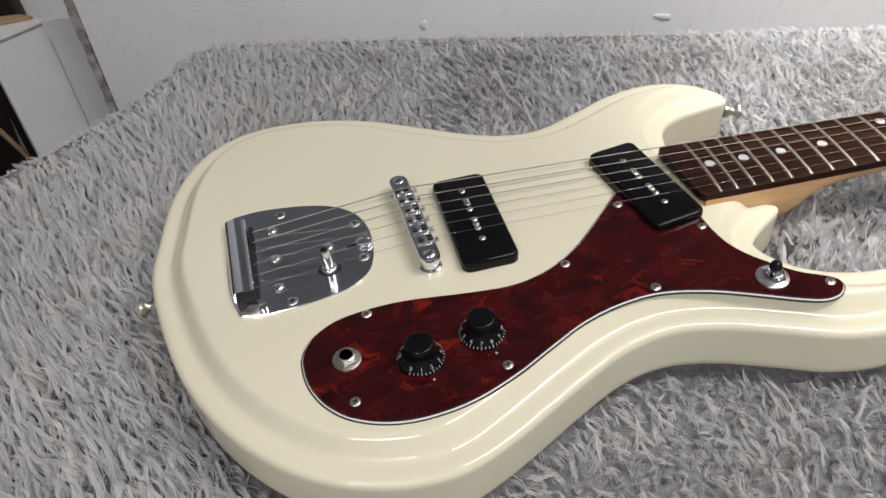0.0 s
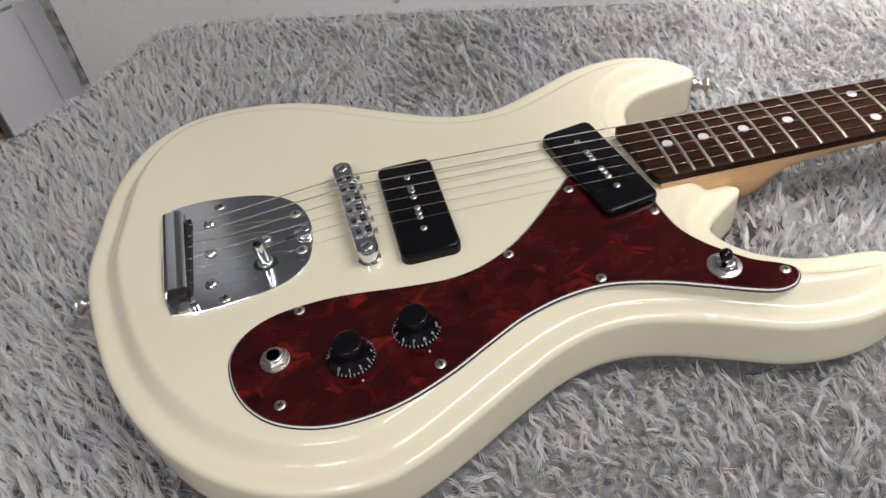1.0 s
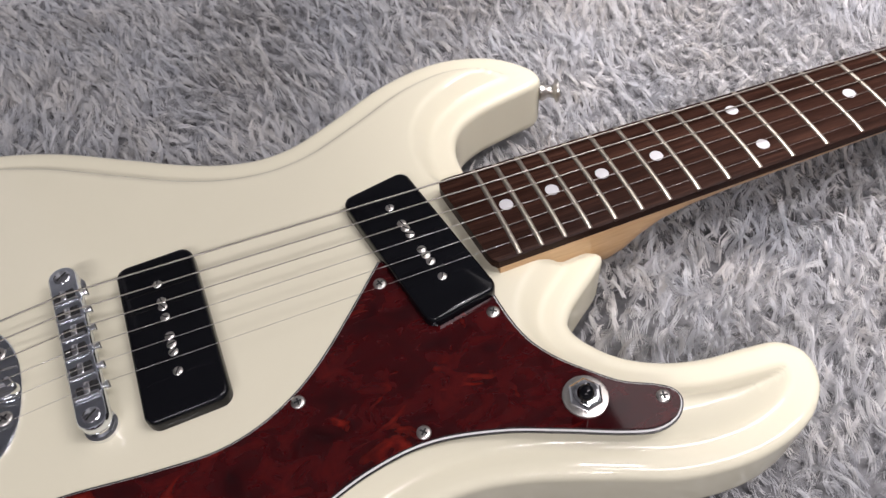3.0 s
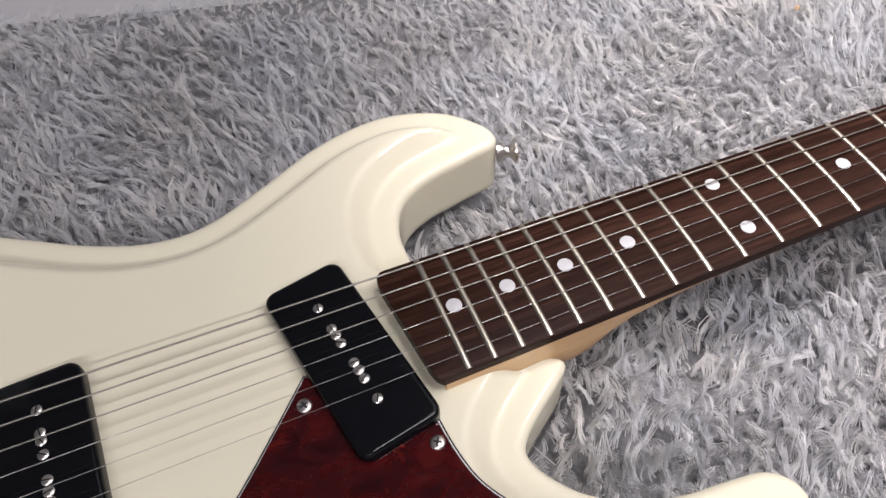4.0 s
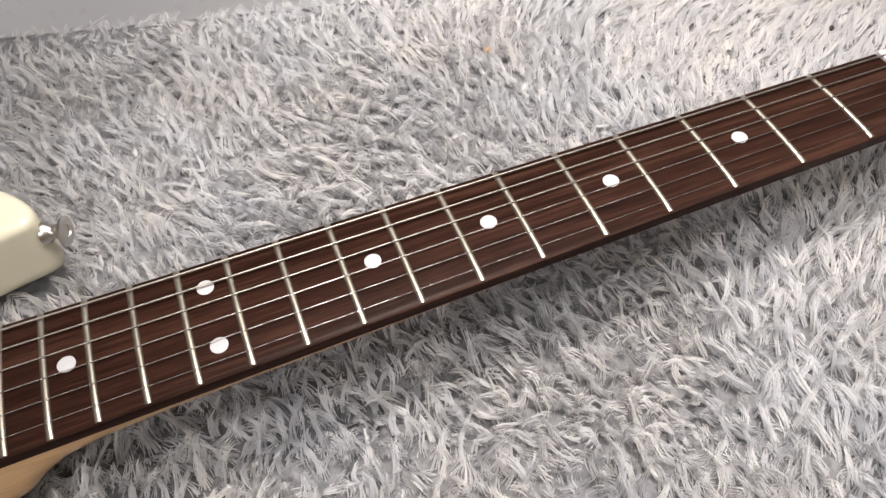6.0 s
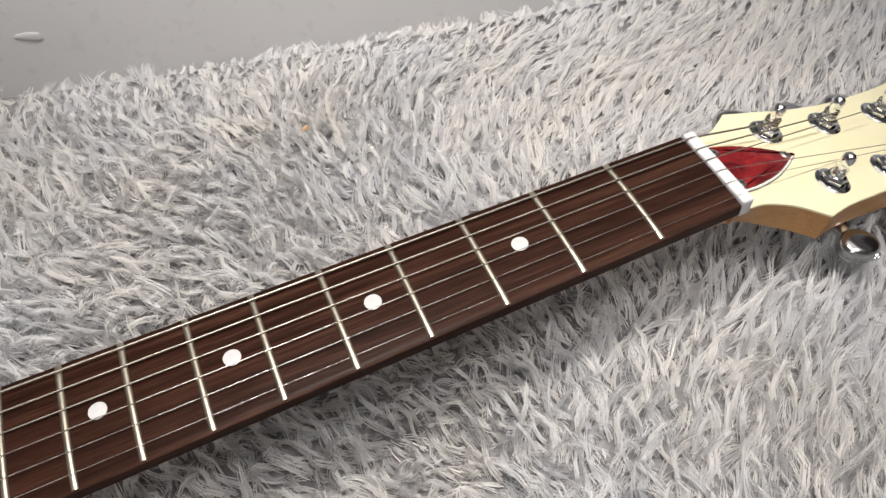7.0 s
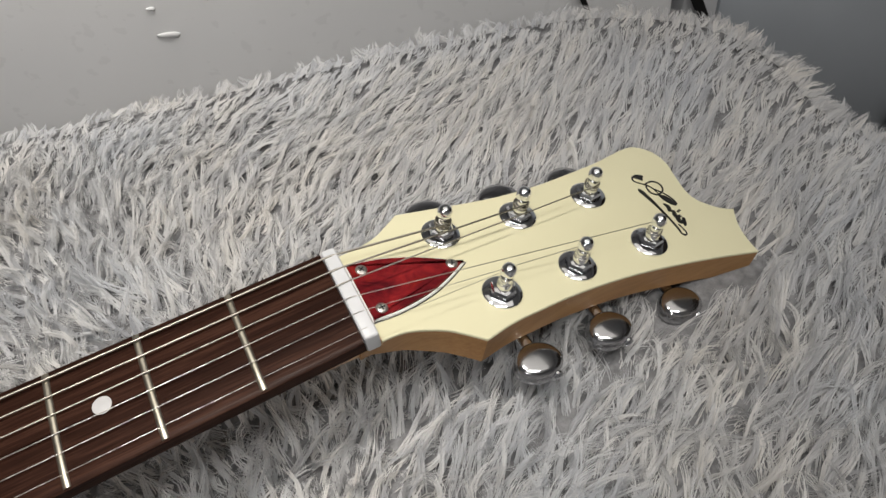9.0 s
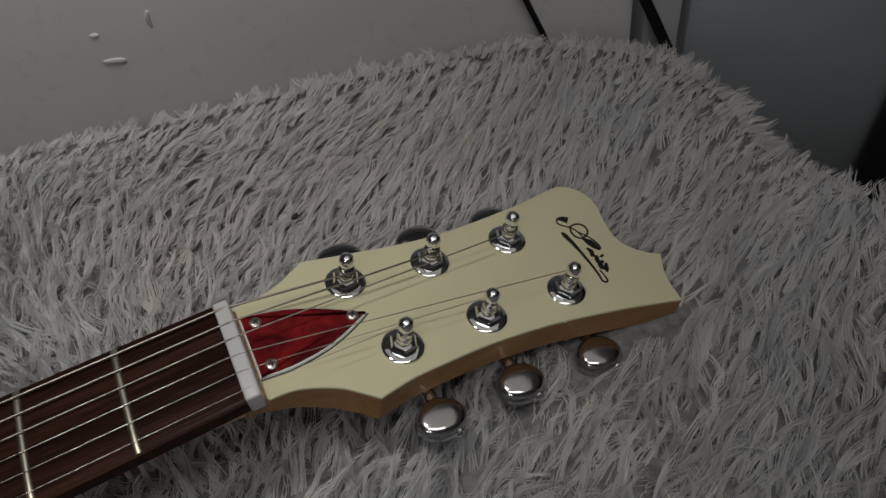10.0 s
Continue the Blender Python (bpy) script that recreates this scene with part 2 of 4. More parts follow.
def rounded_rect(wide, deep, r, steps=5):
    pts = []
    for cx, cy, a0 in ((wide / 2 - r, deep / 2 - r, 0), (-wide / 2 + r, deep / 2 - r, 90), (-wide / 2 + r, -deep / 2 + r, 180), (wide / 2 - r, -deep / 2 + r, 270)):
        for k in range(steps + 1):
            a = radians(a0 + 90 * k / steps)
            pts.append(Vector((cx + r * math.cos(a), cy + r * math.sin(a))))
    return pts


def lathe(profile, place=None, seg=24, squash=(1, 1)):
    """A turned solid about z from (radius, z) pairs."""
    bm = bmesh.new()
    rings = []
    for r, z in profile:
        if r < 1e-6:
            rings.append([bm.verts.new((0, 0, z))])
        else:
            rings.append([bm.verts.new((r * squash[0] * math.cos(2 * math.pi * k / seg), r * squash[1] * math.sin(2 * math.pi * k / seg), z)) for k in range(seg)])
    for lo, hi in zip(rings, rings[1:]):
        for k in range(seg):
            j = (k + 1) % seg
            if len(lo) == 1 and len(hi) == 1:
                continue
            if len(lo) == 1:
                bm.faces.new((lo[0], hi[j], hi[k]))
            elif len(hi) == 1:
                bm.faces.new((lo[k], lo[j], hi[0]))
            else:
                bm.faces.new((lo[k], lo[j], hi[j], hi[k]))
    if len(rings[0]) > 1:
        bm.faces.new(rings[0][::-1])
    if len(rings[-1]) > 1:
        bm.faces.new(rings[-1])
    if place is not None:
        bm.transform(place)
    return bm


def tube(path, radius, seg=8, bm=None, flat=1.0):
    """A round bar along a path; radius may be a number or one for each point."""
    bm = bm or bmesh.new()
    path = [Vector(p) for p in path]
    radii = radius if isinstance(radius, (list, tuple)) else [radius] * len(path)
    rings = []
    for i, p in enumerate(path):
        t = (path[min(i + 1, len(path) - 1)] - path[max(i - 1, 0)]).normalized()
        side = t.cross(Vector((0, 0, 1)))
        if side.length < 1e-3:
            side = Vector((1, 0, 0))
        side.normalize()
        up = side.cross(t)
        rings.append([bm.verts.new(p + radii[i] * (math.cos(2 * math.pi * k / seg) * side + flat * math.sin(2 * math.pi * k / seg) * up)) for k in range(seg)])
    for lo, hi in zip(rings, rings[1:]):
        for k in range(seg):
            bm.faces.new((lo[k], lo[(k + 1) % seg], hi[(k + 1) % seg], hi[k]))
    bm.faces.new(rings[0][::-1])
    bm.faces.new(rings[-1])
    return bm


def block(size, place, bevel=0.0, segments=2):
    bm = bmesh.new()
    bmesh.ops.create_cube(bm, size=1.0)
    bm.transform(Matrix.Diagonal((*size, 1)))
    if bevel:
        bmesh.ops.bevel(bm, geom=bm.edges[:], offset=bevel, segments=segments, affect="EDGES", profile=0.5)
    bm.transform(place)
    return bm


def merge(bms):
    out = bmesh.new()
    for b in bms:
        me = bpy.data.meshes.new("tmp")
        b.to_mesh(me)
        b.free()
        out.from_mesh(me)
        bpy.data.meshes.remove(me)
    return out


def empty(name, label, category, group="", kind=""):
    return tagged(new(name), label, category, group, kind)


# ---- the room ----
RUG_Z = -0.0105          # underside of the rug on the table
FLOOR_Z = -0.74
WALL_TURN = math.degrees(math.atan(-0.347))


def wall_point(x, off=0.0):
    """A point on the plan of the white wall behind the table, off metres behind its face."""
    d = Vector((1, -0.347)).normalized()
    return Vector((x, 0.511 - 0.347 * x)) + off * Vector((-d.y, d.x))


def slab(name, size, place, mat, label, category, bevel=0.0, kind="structure"):
    ob = new(name, as_mesh(name, block(size, Matrix.Identity(4), bevel), mat, 30))
    ob.matrix_world = place
    return tagged(ob, label, category, "", kind)


slab("floor", (6.3, 4.5, 0.06), pose(0.3, -0.3, FLOOR_Z - 0.03), FLOOR, "dark worn floor of the room under the table", "floor")
slab("ceiling", (6.3, 4.5, 0.06), pose(0.3, -0.3, 1.70), CEILING_PAINT, "plain grey ceiling over the table", "ceiling")
for name, size, at in (("wall_north", (6.3, 0.1, 2.41), (0.3, 1.9)), ("wall_south", (6.3, 0.1, 2.41), (0.3, -2.5)), ("wall_east", (0.1, 4.3, 2.41), (3.4, -0.3)), ("wall_west", (0.1, 4.3, 2.41), (-2.8, -0.3))):
    slab(name, size, pose(*at, (FLOOR_Z + 1.67) / 2), ROOM_PAINT, "plain grey painted wall of the room", "wall")

# the white partition right behind the table
a, b = wall_point(-0.328), wall_point(0.925)
mid = (a + b) / 2 + 0.015 * Vector((0.328, 0.945))
length = (b - a).length
partition = slab("wall_partition", (length, 0.03, 0.80), pose(mid.x, mid.y, FLOOR_Z + 0.40, 0, 0, WALL_TURN), WALL_PAINT, "low white partition with uneven glossy paint behind the table", "wall", 0.004)


def paint_drip(x, z, wide, high):
    p = wall_point(x, -0.0005)
    bm = bmesh.new()
    bmesh.ops.create_uvsphere(bm, u_segments=14, v_segments=8, radius=1.0)
    for v in bm.verts:
        v.co.x += 0.35 * v.co.z * v.co.z
        v.co *= 1 + 0.18 * noise.noise(v.co * 1.7 + Vector((x * 30, 0, 0)))
    bm.transform(pose(p.x, p.y, z, 0, 8, WALL_TURN) @ Matrix.Diagonal((wide, 0.0013, high, 1)))
    ob = part("paint_lump", bm, WALL_PAINT, partition, smooth=80)
    ob.matrix_parent_inverse = partition.matrix_world.inverted()


for x, z, w, h in ((0.609, -0.031, 0.0075, 0.0022), (0.606, -0.010, 0.0028, 0.0012), (0.345, -0.045, 0.010, 0.004), (0.085, -0.053, 0.004, 0.006), (0.64, -0.005, 0.0016, 0.006), (0.43, -0.02, 0.006, 0.003)):
    paint_drip(x, z, w, h)

# left end of the partition: a chipped edge, and beyond it a recess with a grey box and dark boards
p = wall_point(-0.333, 0.0145)
bm = block((0.010, 0.032, 0.80), Matrix.Identity(4))
bmesh.ops.subdivide_edges(bm, edges=[e for e in bm.edges if abs(e.verts[0].co.z - e.verts[1].co.z) > 0.5], cuts=120)
for v in bm.verts:
    v.co.x += 0.003 * noise.noise(Vector((0, v.co.y * 20, v.co.z * 90)))
    v.co.y += 0.003 * noise.noise(Vector((3, v.co.x * 90, v.co.z * 45)))
bm.transform(pose(p.x, p.y, FLOOR_Z + 0.40, 0, 0, WALL_TURN))
tagged(new("trim_edge", as_mesh("trim_edge", bm, CHIPPED, 30)), "chipped brown and grey edge of the white partition", "trim", "", "structure")
q = wall_point(-0.62, 0.16)
slab("wall_recess", (0.62, 0.03, 1.6), pose(q.x, q.y, FLOOR_Z + 0.8, 0, 0, WALL_TURN), WALL_PAINT, "white wall of the recess beside the partition", "wall")

box = empty("storage_box", "grey storage box with white lid and brown flap beside partition", "box")
BOX_TOP = -0.055
corner = Vector((-0.385, 0.667))
left = corner + 0.080 * Vector((-0.8, -0.6))
right = corner + 0.11 * Vector((0.945, -0.328))
for a, b in ((left, corner), (corner, right)):
    d = b - a
    m = (a + b) / 2 + 0.005 * Vector((-d.y, d.x)).normalized()
    high = BOX_TOP - FLOOR_Z
    part("side_panel", block((d.length, 0.010, high), pose(m.x, m.y, FLOOR_Z + high / 2, 0, 0, math.degrees(math.atan2(d.y, d.x))), 0.0015), GREY_PANEL, box)
part("lid", stack(ccw([corner, left, Vector((-0.468, 0.668)), Vector((-0.396, 0.676)), right + Vector((0, 0.03))]), [(0, BOX_TOP - 0.006), (0, BOX_TOP + 0.002)]), WHITE_PLY, box, "white lid board")
part("flap", stack(ccw([Vector((-0.396, 0.672)), Vector((-0.470, 0.664)), Vector((-0.49, 0.690)), Vector((-0.415, 0.684))]), [(0, BOX_TOP + 0.003), (0, BOX_TOP + 0.007)]), CARD, box, "brown card flap")

# dark boards added to fill the black area beside the box
slab("dark_board", (0.34, 0.03, 1.1), pose(-0.64, 0.62, FLOOR_Z + 0.55, 0, 6, 40), DARK_WOOD, "dark brown board leaning in the black area beside the grey box", "board", 0.003, "")
slab("dark_board", (0.30, 0.03, 0.66), pose(-0.60, 0.44, FLOOR_Z + 0.33, 0, 0, 62), DARK_WOOD, "dark brown board on the floor covering the black area", "board", 0.003, "")
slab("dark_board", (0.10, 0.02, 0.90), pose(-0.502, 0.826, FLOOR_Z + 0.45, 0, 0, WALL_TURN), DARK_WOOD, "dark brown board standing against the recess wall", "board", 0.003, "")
stick = new("wooden_stick", as_mesh("wooden_stick", tube([(-0.505, 0.601, -0.078), (-0.385, 0.795, FLOOR_Z + 0.001)], 0.0035, 10), CARD))
tagged(stick, "thin pale wooden stick leaning on the board", "stick")

# right of the partition: black gap, pale post, blue-grey cabinet side and dark timber
g = wall_point(0.9375, 0.0)
slab("trim_gap", (0.0072, 0.006, 0.30), pose(g.x, g.y, -0.070, 0, 0, WALL_TURN) @ pose(0, 0, 0, 0, -24, 0), MATT_BLACK, "thin black strip leaning at the end of the partition", "trim")
g = wall_point(0.944, 0.014)
slab("trim_post", (0.026, 0.026, 0.84), pose(g.x, g.y, FLOOR_Z + 0.42, 0, 0, WALL_TURN), GREY_PANEL, "pale grey upright post beside the partition", "post", 0.003)
g = wall_point(0.8600, -0.001)
slab("trim_joint", (0.0036, 0.004, 0.20), pose(g.x, g.y, -0.045, 0, 0, WALL_TURN) @ pose(0, 0, 0, 0, -20, 0), MATT_BLACK, "dark slanting joint line in the white partition", "trim")
g = wall_point(1.20, 0.06)
cabinet = empty("metal_cabinet", "blue-grey sheet cabinet standing past the table", "cabinet")
place = pose(g.x, g.y, FLOOR_Z, 0, 0, WALL_TURN - 6)
part("body", block((0.46, 0.34, 0.86), place @ pose(0, 0.14, 0.47), 0.006), BLUE_GREY, cabinet)
part("plinth", block((0.44, 0.32, 0.05), place @ pose(0, 0.14, 0.02)), MATT_BLACK, cabinet, "black plinth")
part("top_panel", block((0.48, 0.36, 0.018), place @ pose(0, 0.14, 0.909), 0.004), BLUE_GREY, cabinet)
slab("dark_dresser", (0.40, 0.40, 0.95), pose(1.30, -0.10, FLOOR_Z + 0.475, 0, 0, -12), DARK_WOOD, "dark brown wooden dresser past the table's end", "dresser", 0.006, "")

# the table under the rug
RUG_EDGE = [(-0.80, 0.12), (-0.52, 0.185), (-0.36, 0.235), (-0.25, 0.318), (-0.195, 0.390), (-0.145, 0.428), (0.0, 0.393), (0.149, 0.347), (0.32, 0.294), (0.494, 0.242), (0.64, 0.204), (0.75, 0.176), (0.83, 0.146), (0.877, 0.102), (0.888, 0.058), (0.884, 0.018), (0.898, -0.018), (0.955, -0.085), (1.06, -0.20), (1.10, -0.36), (1.0, -0.52), (0.5, -0.56), (-0.3, -0.56), (-0.80, -0.50), (-0.92, -0.2)]
RUG_LOOP = ccw(spline(RUG_EDGE, 8))
table = empty("table", "plain wooden table hidden under the grey fur rug", "table")
part("tabletop", stack(inset(RUG_LOOP, 0.035), [(0, RUG_Z - 0.03), (0, RUG_Z - 0.001)]), TABLE, table)
for x, y in ((-0.70, 0.02), (0.78, 0.02), (-0.66, -0.40), (0.86, -0.40)):
    part("leg", block((0.05, 0.05, RUG_Z - 0.03 - FLOOR_Z), pose(x, y, (RUG_Z - 0.03 + FLOOR_Z) / 2), 0.003), TABLE, table)


# ---- the guitar ----
SCALE = 0.628           # nut to bridge
TOP = 0.050             # flat of the body's top
mm = 0.001


def board_z(x):
    """Height of the fingerboard's crown."""
    return 0.0599 - 0.0180 * (x - 0.192)


def board_half(x):
    return 0.0208 + (SCALE - x) * 0.0166


def fret_x(n):
    return SCALE * 2 ** (-n / 12)


guitar = empty("electric_guitar", "cream solid-body electric guitar with red tortoiseshell pickguard lying on grey fur", "guitar")

# body: outline, with the carved band round the top left out where the neck is let in
BASS = [(-173, 10), (-171, 50), (-164, 98), (-148, 135), (-126, 157), (-100, 167), (-70, 168), (-40, 162.5), (-8, 149.5), (28, 128), (58, 110.5), (84, 101), (108, 101), (137, 112.5), (168, 127), (195, 133.5), (217, 132.5), (238, 124), (251, 111), (256.5, 100), (253, 92), (236, 88.5), (213, 83.5), (198, 75), (190.5, 61), (189, 44), (190, 20)]
TREBLE = [(203, -6), (221, -24), (227, -28.5), (227.5, -32.5), (221, -38), (210, -45.5), (200.5, -53), (196.5, -60), (200, -70), (210, -82), (225, -91), (242, -96), (260, -98), (274, -100.5), (282, -108), (282.5, -118), (276, -129), (262, -138), (238, -142.5), (208, -139), (180, -128), (153, -117.5), (129, -112), (108, -112.5), (86, -119), (62, -131), (38, -144.5), (14, -157.5), (-8, -166.5), (-30, -169), (-55, -165.5), (-80, -156), (-104, -139.5), (-126, -116), (-145, -86), (-160, -48)]
OUTLINE = [(x * mm, y * mm) for x, y in BASS + TREBLE]
BODY_LOOP = spline(OUTLINE, 9)
POCKET = range((len(BASS) - 2) * 9, (len(BASS) + 1) * 9)     # stretch under the neck
BODY_LOOP_CCW = BODY_LOOP[::-1]


def band_height(d):
    """Height lost at d metres from the edge: a soft scoop between the flat and the low rim."""
    t = min(1.0, max(0.0, (d - 0.0115) / 0.0125))
    rim = min(1.0, max(0.0, 1 - d / 0.0115))
    return 0.0100 * (1 - t * t * (3 - 2 * t)) - 0.0006 * math.sin(math.pi * rim)


def build_body():
    from mathutils.geometry import delaunay_2d_cdt
    loop = BODY_LOOP_CCW
    n = len(loop)
    skip = {n - 1 - i for i in POCKET}
    edge = np.array([q for i, q in enumerate(loop) if i not in skip])

    def clear(points):
        p = np.asarray(points)
        out = np.full(len(p), 9.0)
        for s in range(0, len(p), 2000):
            out[s:s + 2000] = np.sqrt(((p[s:s + 2000, None] - edge[None]) ** 2).sum(-1)).min(1)
        return out

    inner = inset(loop, 0.0042)
    ring = np.array(inner)

    def within(p):
        out = np.zeros(len(p), bool)
        for (ax, ay), (bx, by) in zip(ring, np.roll(ring, -1, 0)):
            out ^= ((ay > p[:, 1]) != (by > p[:, 1])) & (p[:, 0] < (bx - ax) * (p[:, 1] - ay) / (by - ay + 1e-12) + ax)
        return out

    def apart(p, others):
        out = np.full(len(p), 9.0)
        for s in range(0, len(p), 2000):
            out[s:s + 2000] = np.sqrt(((p[s:s + 2000, None] - others[None]) ** 2).sum(-1)).min(1)
        return out

    # rows of points that follow the edge through the scoop, then a grid over the flat
    points = ring
    for d in (0.0075, 0.0105, 0.0130, 0.0148, 0.0166, 0.0185, 0.0204, 0.0222, 0.0240, 0.0256, 0.0280):
        row = np.array(inset(loop, d))
        row = row[within(row) & (np.abs(clear(row) - d) < 0.0006)]
        row = row[apart(row, points) > 0.0010]
        points = np.r_[points, row]
    gx, gy = np.meshgrid(np.arange(-0.18, 0.29, 0.0028), np.arange(-0.175, 0.175, 0.0028))
    grid = np.c_[gx.ravel(), gy.ravel()]
    grid = grid[within(grid)]
    grid = grid[apart(grid, points) > 0.0022]
    points = np.r_[points, grid]
    made = delaunay_2d_cdt([Vector(p) for p in points], [], [list(range(n))], 1, 1e-7)
    flat = np.array([tuple(v) for v in made[0]])
    lost = np.array([band_height(d) for d in clear(flat)])
    bm = bmesh.new()
    verts = [bm.verts.new((x, y, TOP - l)) for (x, y), l in zip(flat, lost)]
    bm.verts.ensure_lookup_table()
    for f in made[2]:
        bm.faces.new([verts[i] for i in f])
    order = [v for v in verts[:n]]
    rim_z = [v.co.z for v in order]
    last = order
    levels = [(0.0027, -0.0003, 1), (0.0014, -0.0011, 1), (0.0005, -0.0023, 1), (0.0001, -0.0037, 1), (0.0, -0.0055, 1), (0.0, 0.0120, 0), (0.0, 0.0095, 0), (0.0012, 0.0062, 0), (0.0035, 0.0036, 0), (0.0070, 0.0030, 0)]
    for by, z, top in levels:
        new_loop = inset(loop, by) if by else loop
        ring_v = [bm.verts.new((q.x, q.y, rim_z[i] + z if top else z)) for i, q in enumerate(new_loop)]
        for i in range(n):
            j = (i + 1) % n
            bm.faces.new((last[i], ring_v[i], ring_v[j], last[j]))
        last = ring_v
    low = last + [bm.verts.new((x, y, 0.0030)) for x, y in flat[n:]]
    for f in made[2]:
        bm.faces.new([low[i] for i in f][::-1])
    return bm


part("body", build_body(), CREAM, guitar, "glossy cream body with a carved rim", 50)


# screws: a domed head, dark bars standing for the shaded cross cut
def screw_mesh(name, r, high, mat=NICKEL):
    high *= 0.6
    me = as_mesh(name, lathe([(r, 0), (r * 0.98, high * 0.35), (r * 0.75, high * 0.8), (r * 0.4, high), (0, high * 1.04)], seg=18), mat, 60)
    bm = bmesh.new()
    bm.from_mesh(me)
    for turn in (20, 110):
        before = set(bm.faces)
        m = pose(0, 0, high * 0.98, 0, 0, turn) @ Matrix.Diagonal((r * 1.05, r * 0.24, high * 0.22, 1))
        bmesh.ops.create_cube(bm, size=1.0, matrix=m)
        for f in set(bm.faces) - before:
            f.material_index = 1
    bm.to_mesh(me)
    bm.free()
    me.materials.append(MATT_BLACK)
    return me


SCREW = screw_mesh("screw", 0.0031, 0.0016)
PLATE_SCREW = screw_mesh("plate_screw", 0.0036, 0.0018)
SMALL_SCREW = screw_mesh("small_screw", 0.0023, 0.0011)


def put(name, mesh, parent, place, label=""):
    ob = new(name, mesh)
    ob.parent = parent
    ob.matrix_basis = place
    return tagged(ob, label)


# pickguard
GUARD = [(127.5, -0.5), (109, -20), (92, -37), (77.2, -49), (59.6, -58.3), (40, -62.8), (15, -61.6), (-20, -58.0), (-44, -58.9), (-62.8, -63.2), (-76.3, -72.2), (-83, -84), (-83.5, -96), (-80.5, -109), (-73, -122), (-61, -132.5), (-43, -139.5), (-23, -141), (1, -137), (27, -126.3), (50, -113.5), (72, -102), (96, -94.7), (120, -93), (146, -99), (168, -108), (189, -117.5), (202, -121.7), (212, -120.3), (218, -114.5), (217.8, -108.5), (212, -103.5), (200, -96.8), (190, -87.2), (181.2, -77.2), (174.4, -65.5), (171, -51.6), (169.5, -35), (150, -11)]
guard_loop = spline([(x * mm, y * mm) for x, y in GUARD], 6, corners=(0, len(GUARD) - 2, len(GUARD) - 1))
guard_loop = ccw(guard_loop)
pickguard = part("pickguard", stack(guard_loop, [(0, TOP - 0.0004), (0.0, TOP + 0.0006)]), BLACK_PLY, guitar, "black bottom ply of the pickguard")
part("middle_ply", stack(guard_loop, [(0.0006, TOP + 0.0006), (0.0010, TOP + 0.0014)]), WHITE_PLY, pickguard, "white ply line")
part("thin_ply", stack(guard_loop, [(0.0011, TOP + 0.0013), (0.0013, TOP + 0.0017)]), BLACK_PLY, pickguard)
part("top_ply", stack(guard_loop, [(0.0014, TOP + 0.0016), (0.0017, TOP + 0.0022)]), TORTOISE, pickguard, "red tortoiseshell top ply")
GUARD_TOP = TOP + 0.0022
for i, (x, y) in enumerate(((124.5, -13.6), (165.2, -47.2), (75.4, -55.9), (118.1, -87.9), (211.4, -109.9), (-44.3, -63.6), (-58.2, -122.3), (22.8, -119.7))):
    put("screw", SCREW, pickguard, pose(x * mm, y * mm, GUARD_TOP - 0.0002, 0, 0, 37 * i), "nickel cross-head screw")


# pickups
def pickup(x, y, turn, wide, deep, low=0.0):
    at = pose(x, y, 0, 0, 0, turn)
    loop = rounded_rect(wide, deep, 0.0055, 6)
    z0, z1 = TOP - 0.001, TOP + 0.0072 + low
    ob = part("pickup", stack(loop, [(0, z0), (0, z1 - 0.0022), (0.0004, z1 - 0.0010), (0.0012, z1 - 0.0002), (0.0024, z1)], at), BLACK, guitar, "black plastic soap-bar pickup", 60)
    return ob, at, z1


def pole_mesh():
    me = as_mesh("pole_screw", lathe([(0.0021, 0), (0.0021, 0.0008), (0.0017, 0.0012), (0, 0.0014)], seg=18), NICKEL, 40)
    bm = bmesh.new()
    bm.from_mesh(me)
    before = set(bm.faces)
    # dark bar across the head for the shade in its slot
    bmesh.ops.create_cube(bm, size=1.0, matrix=pose(0, 0, 0.0013, 0, 0, 75) @ Matrix.Diagonal((0.0036, 0.0005, 0.0004, 1)))
    for f in set(bm.faces) - before:
        f.material_index = 1
    bm.to_mesh(me)
    bm.free()
    me.materials.append(MATT_BLACK)
    return me


POLE = pole_mesh()
for x, y, turn, poles in ((0.0326, -0.0030, 1.8, (24.5, 14.5, 11.2, 5.4, -5.0, -9.5, -13.6, -23.5)), (0.1468, -0.0010, 10.5, (24.5, 13.0, 9.5, 5.2, -5.2, -9.0, -13.3, -23.2))):
    ob, at, z1 = pickup(x, y, turn, 0.0352, 0.0845)
    for i, v in enumerate(poles):
        flip = at @ pose(-0.0004, v * mm + (0.0010 if x < 0.1 else -0.0005), z1 - 0.0006, 0, 0, 23 * i)
        put("pole_screw", POLE, ob, flip, "steel slotted pole screw")

# neck: a lofted maple bar under the fingerboard
def board_end(y):
    """The fingerboard's lower end runs at a slant, with rounded corners."""
    x = 0.1703 - 0.115 * y
    out = max(0.0, abs(y + 0.0005) - 0.0225) / 0.0065
    return x + 0.0065 * (1 - math.sqrt(max(0.0, 1 - min(1, out) ** 2)))


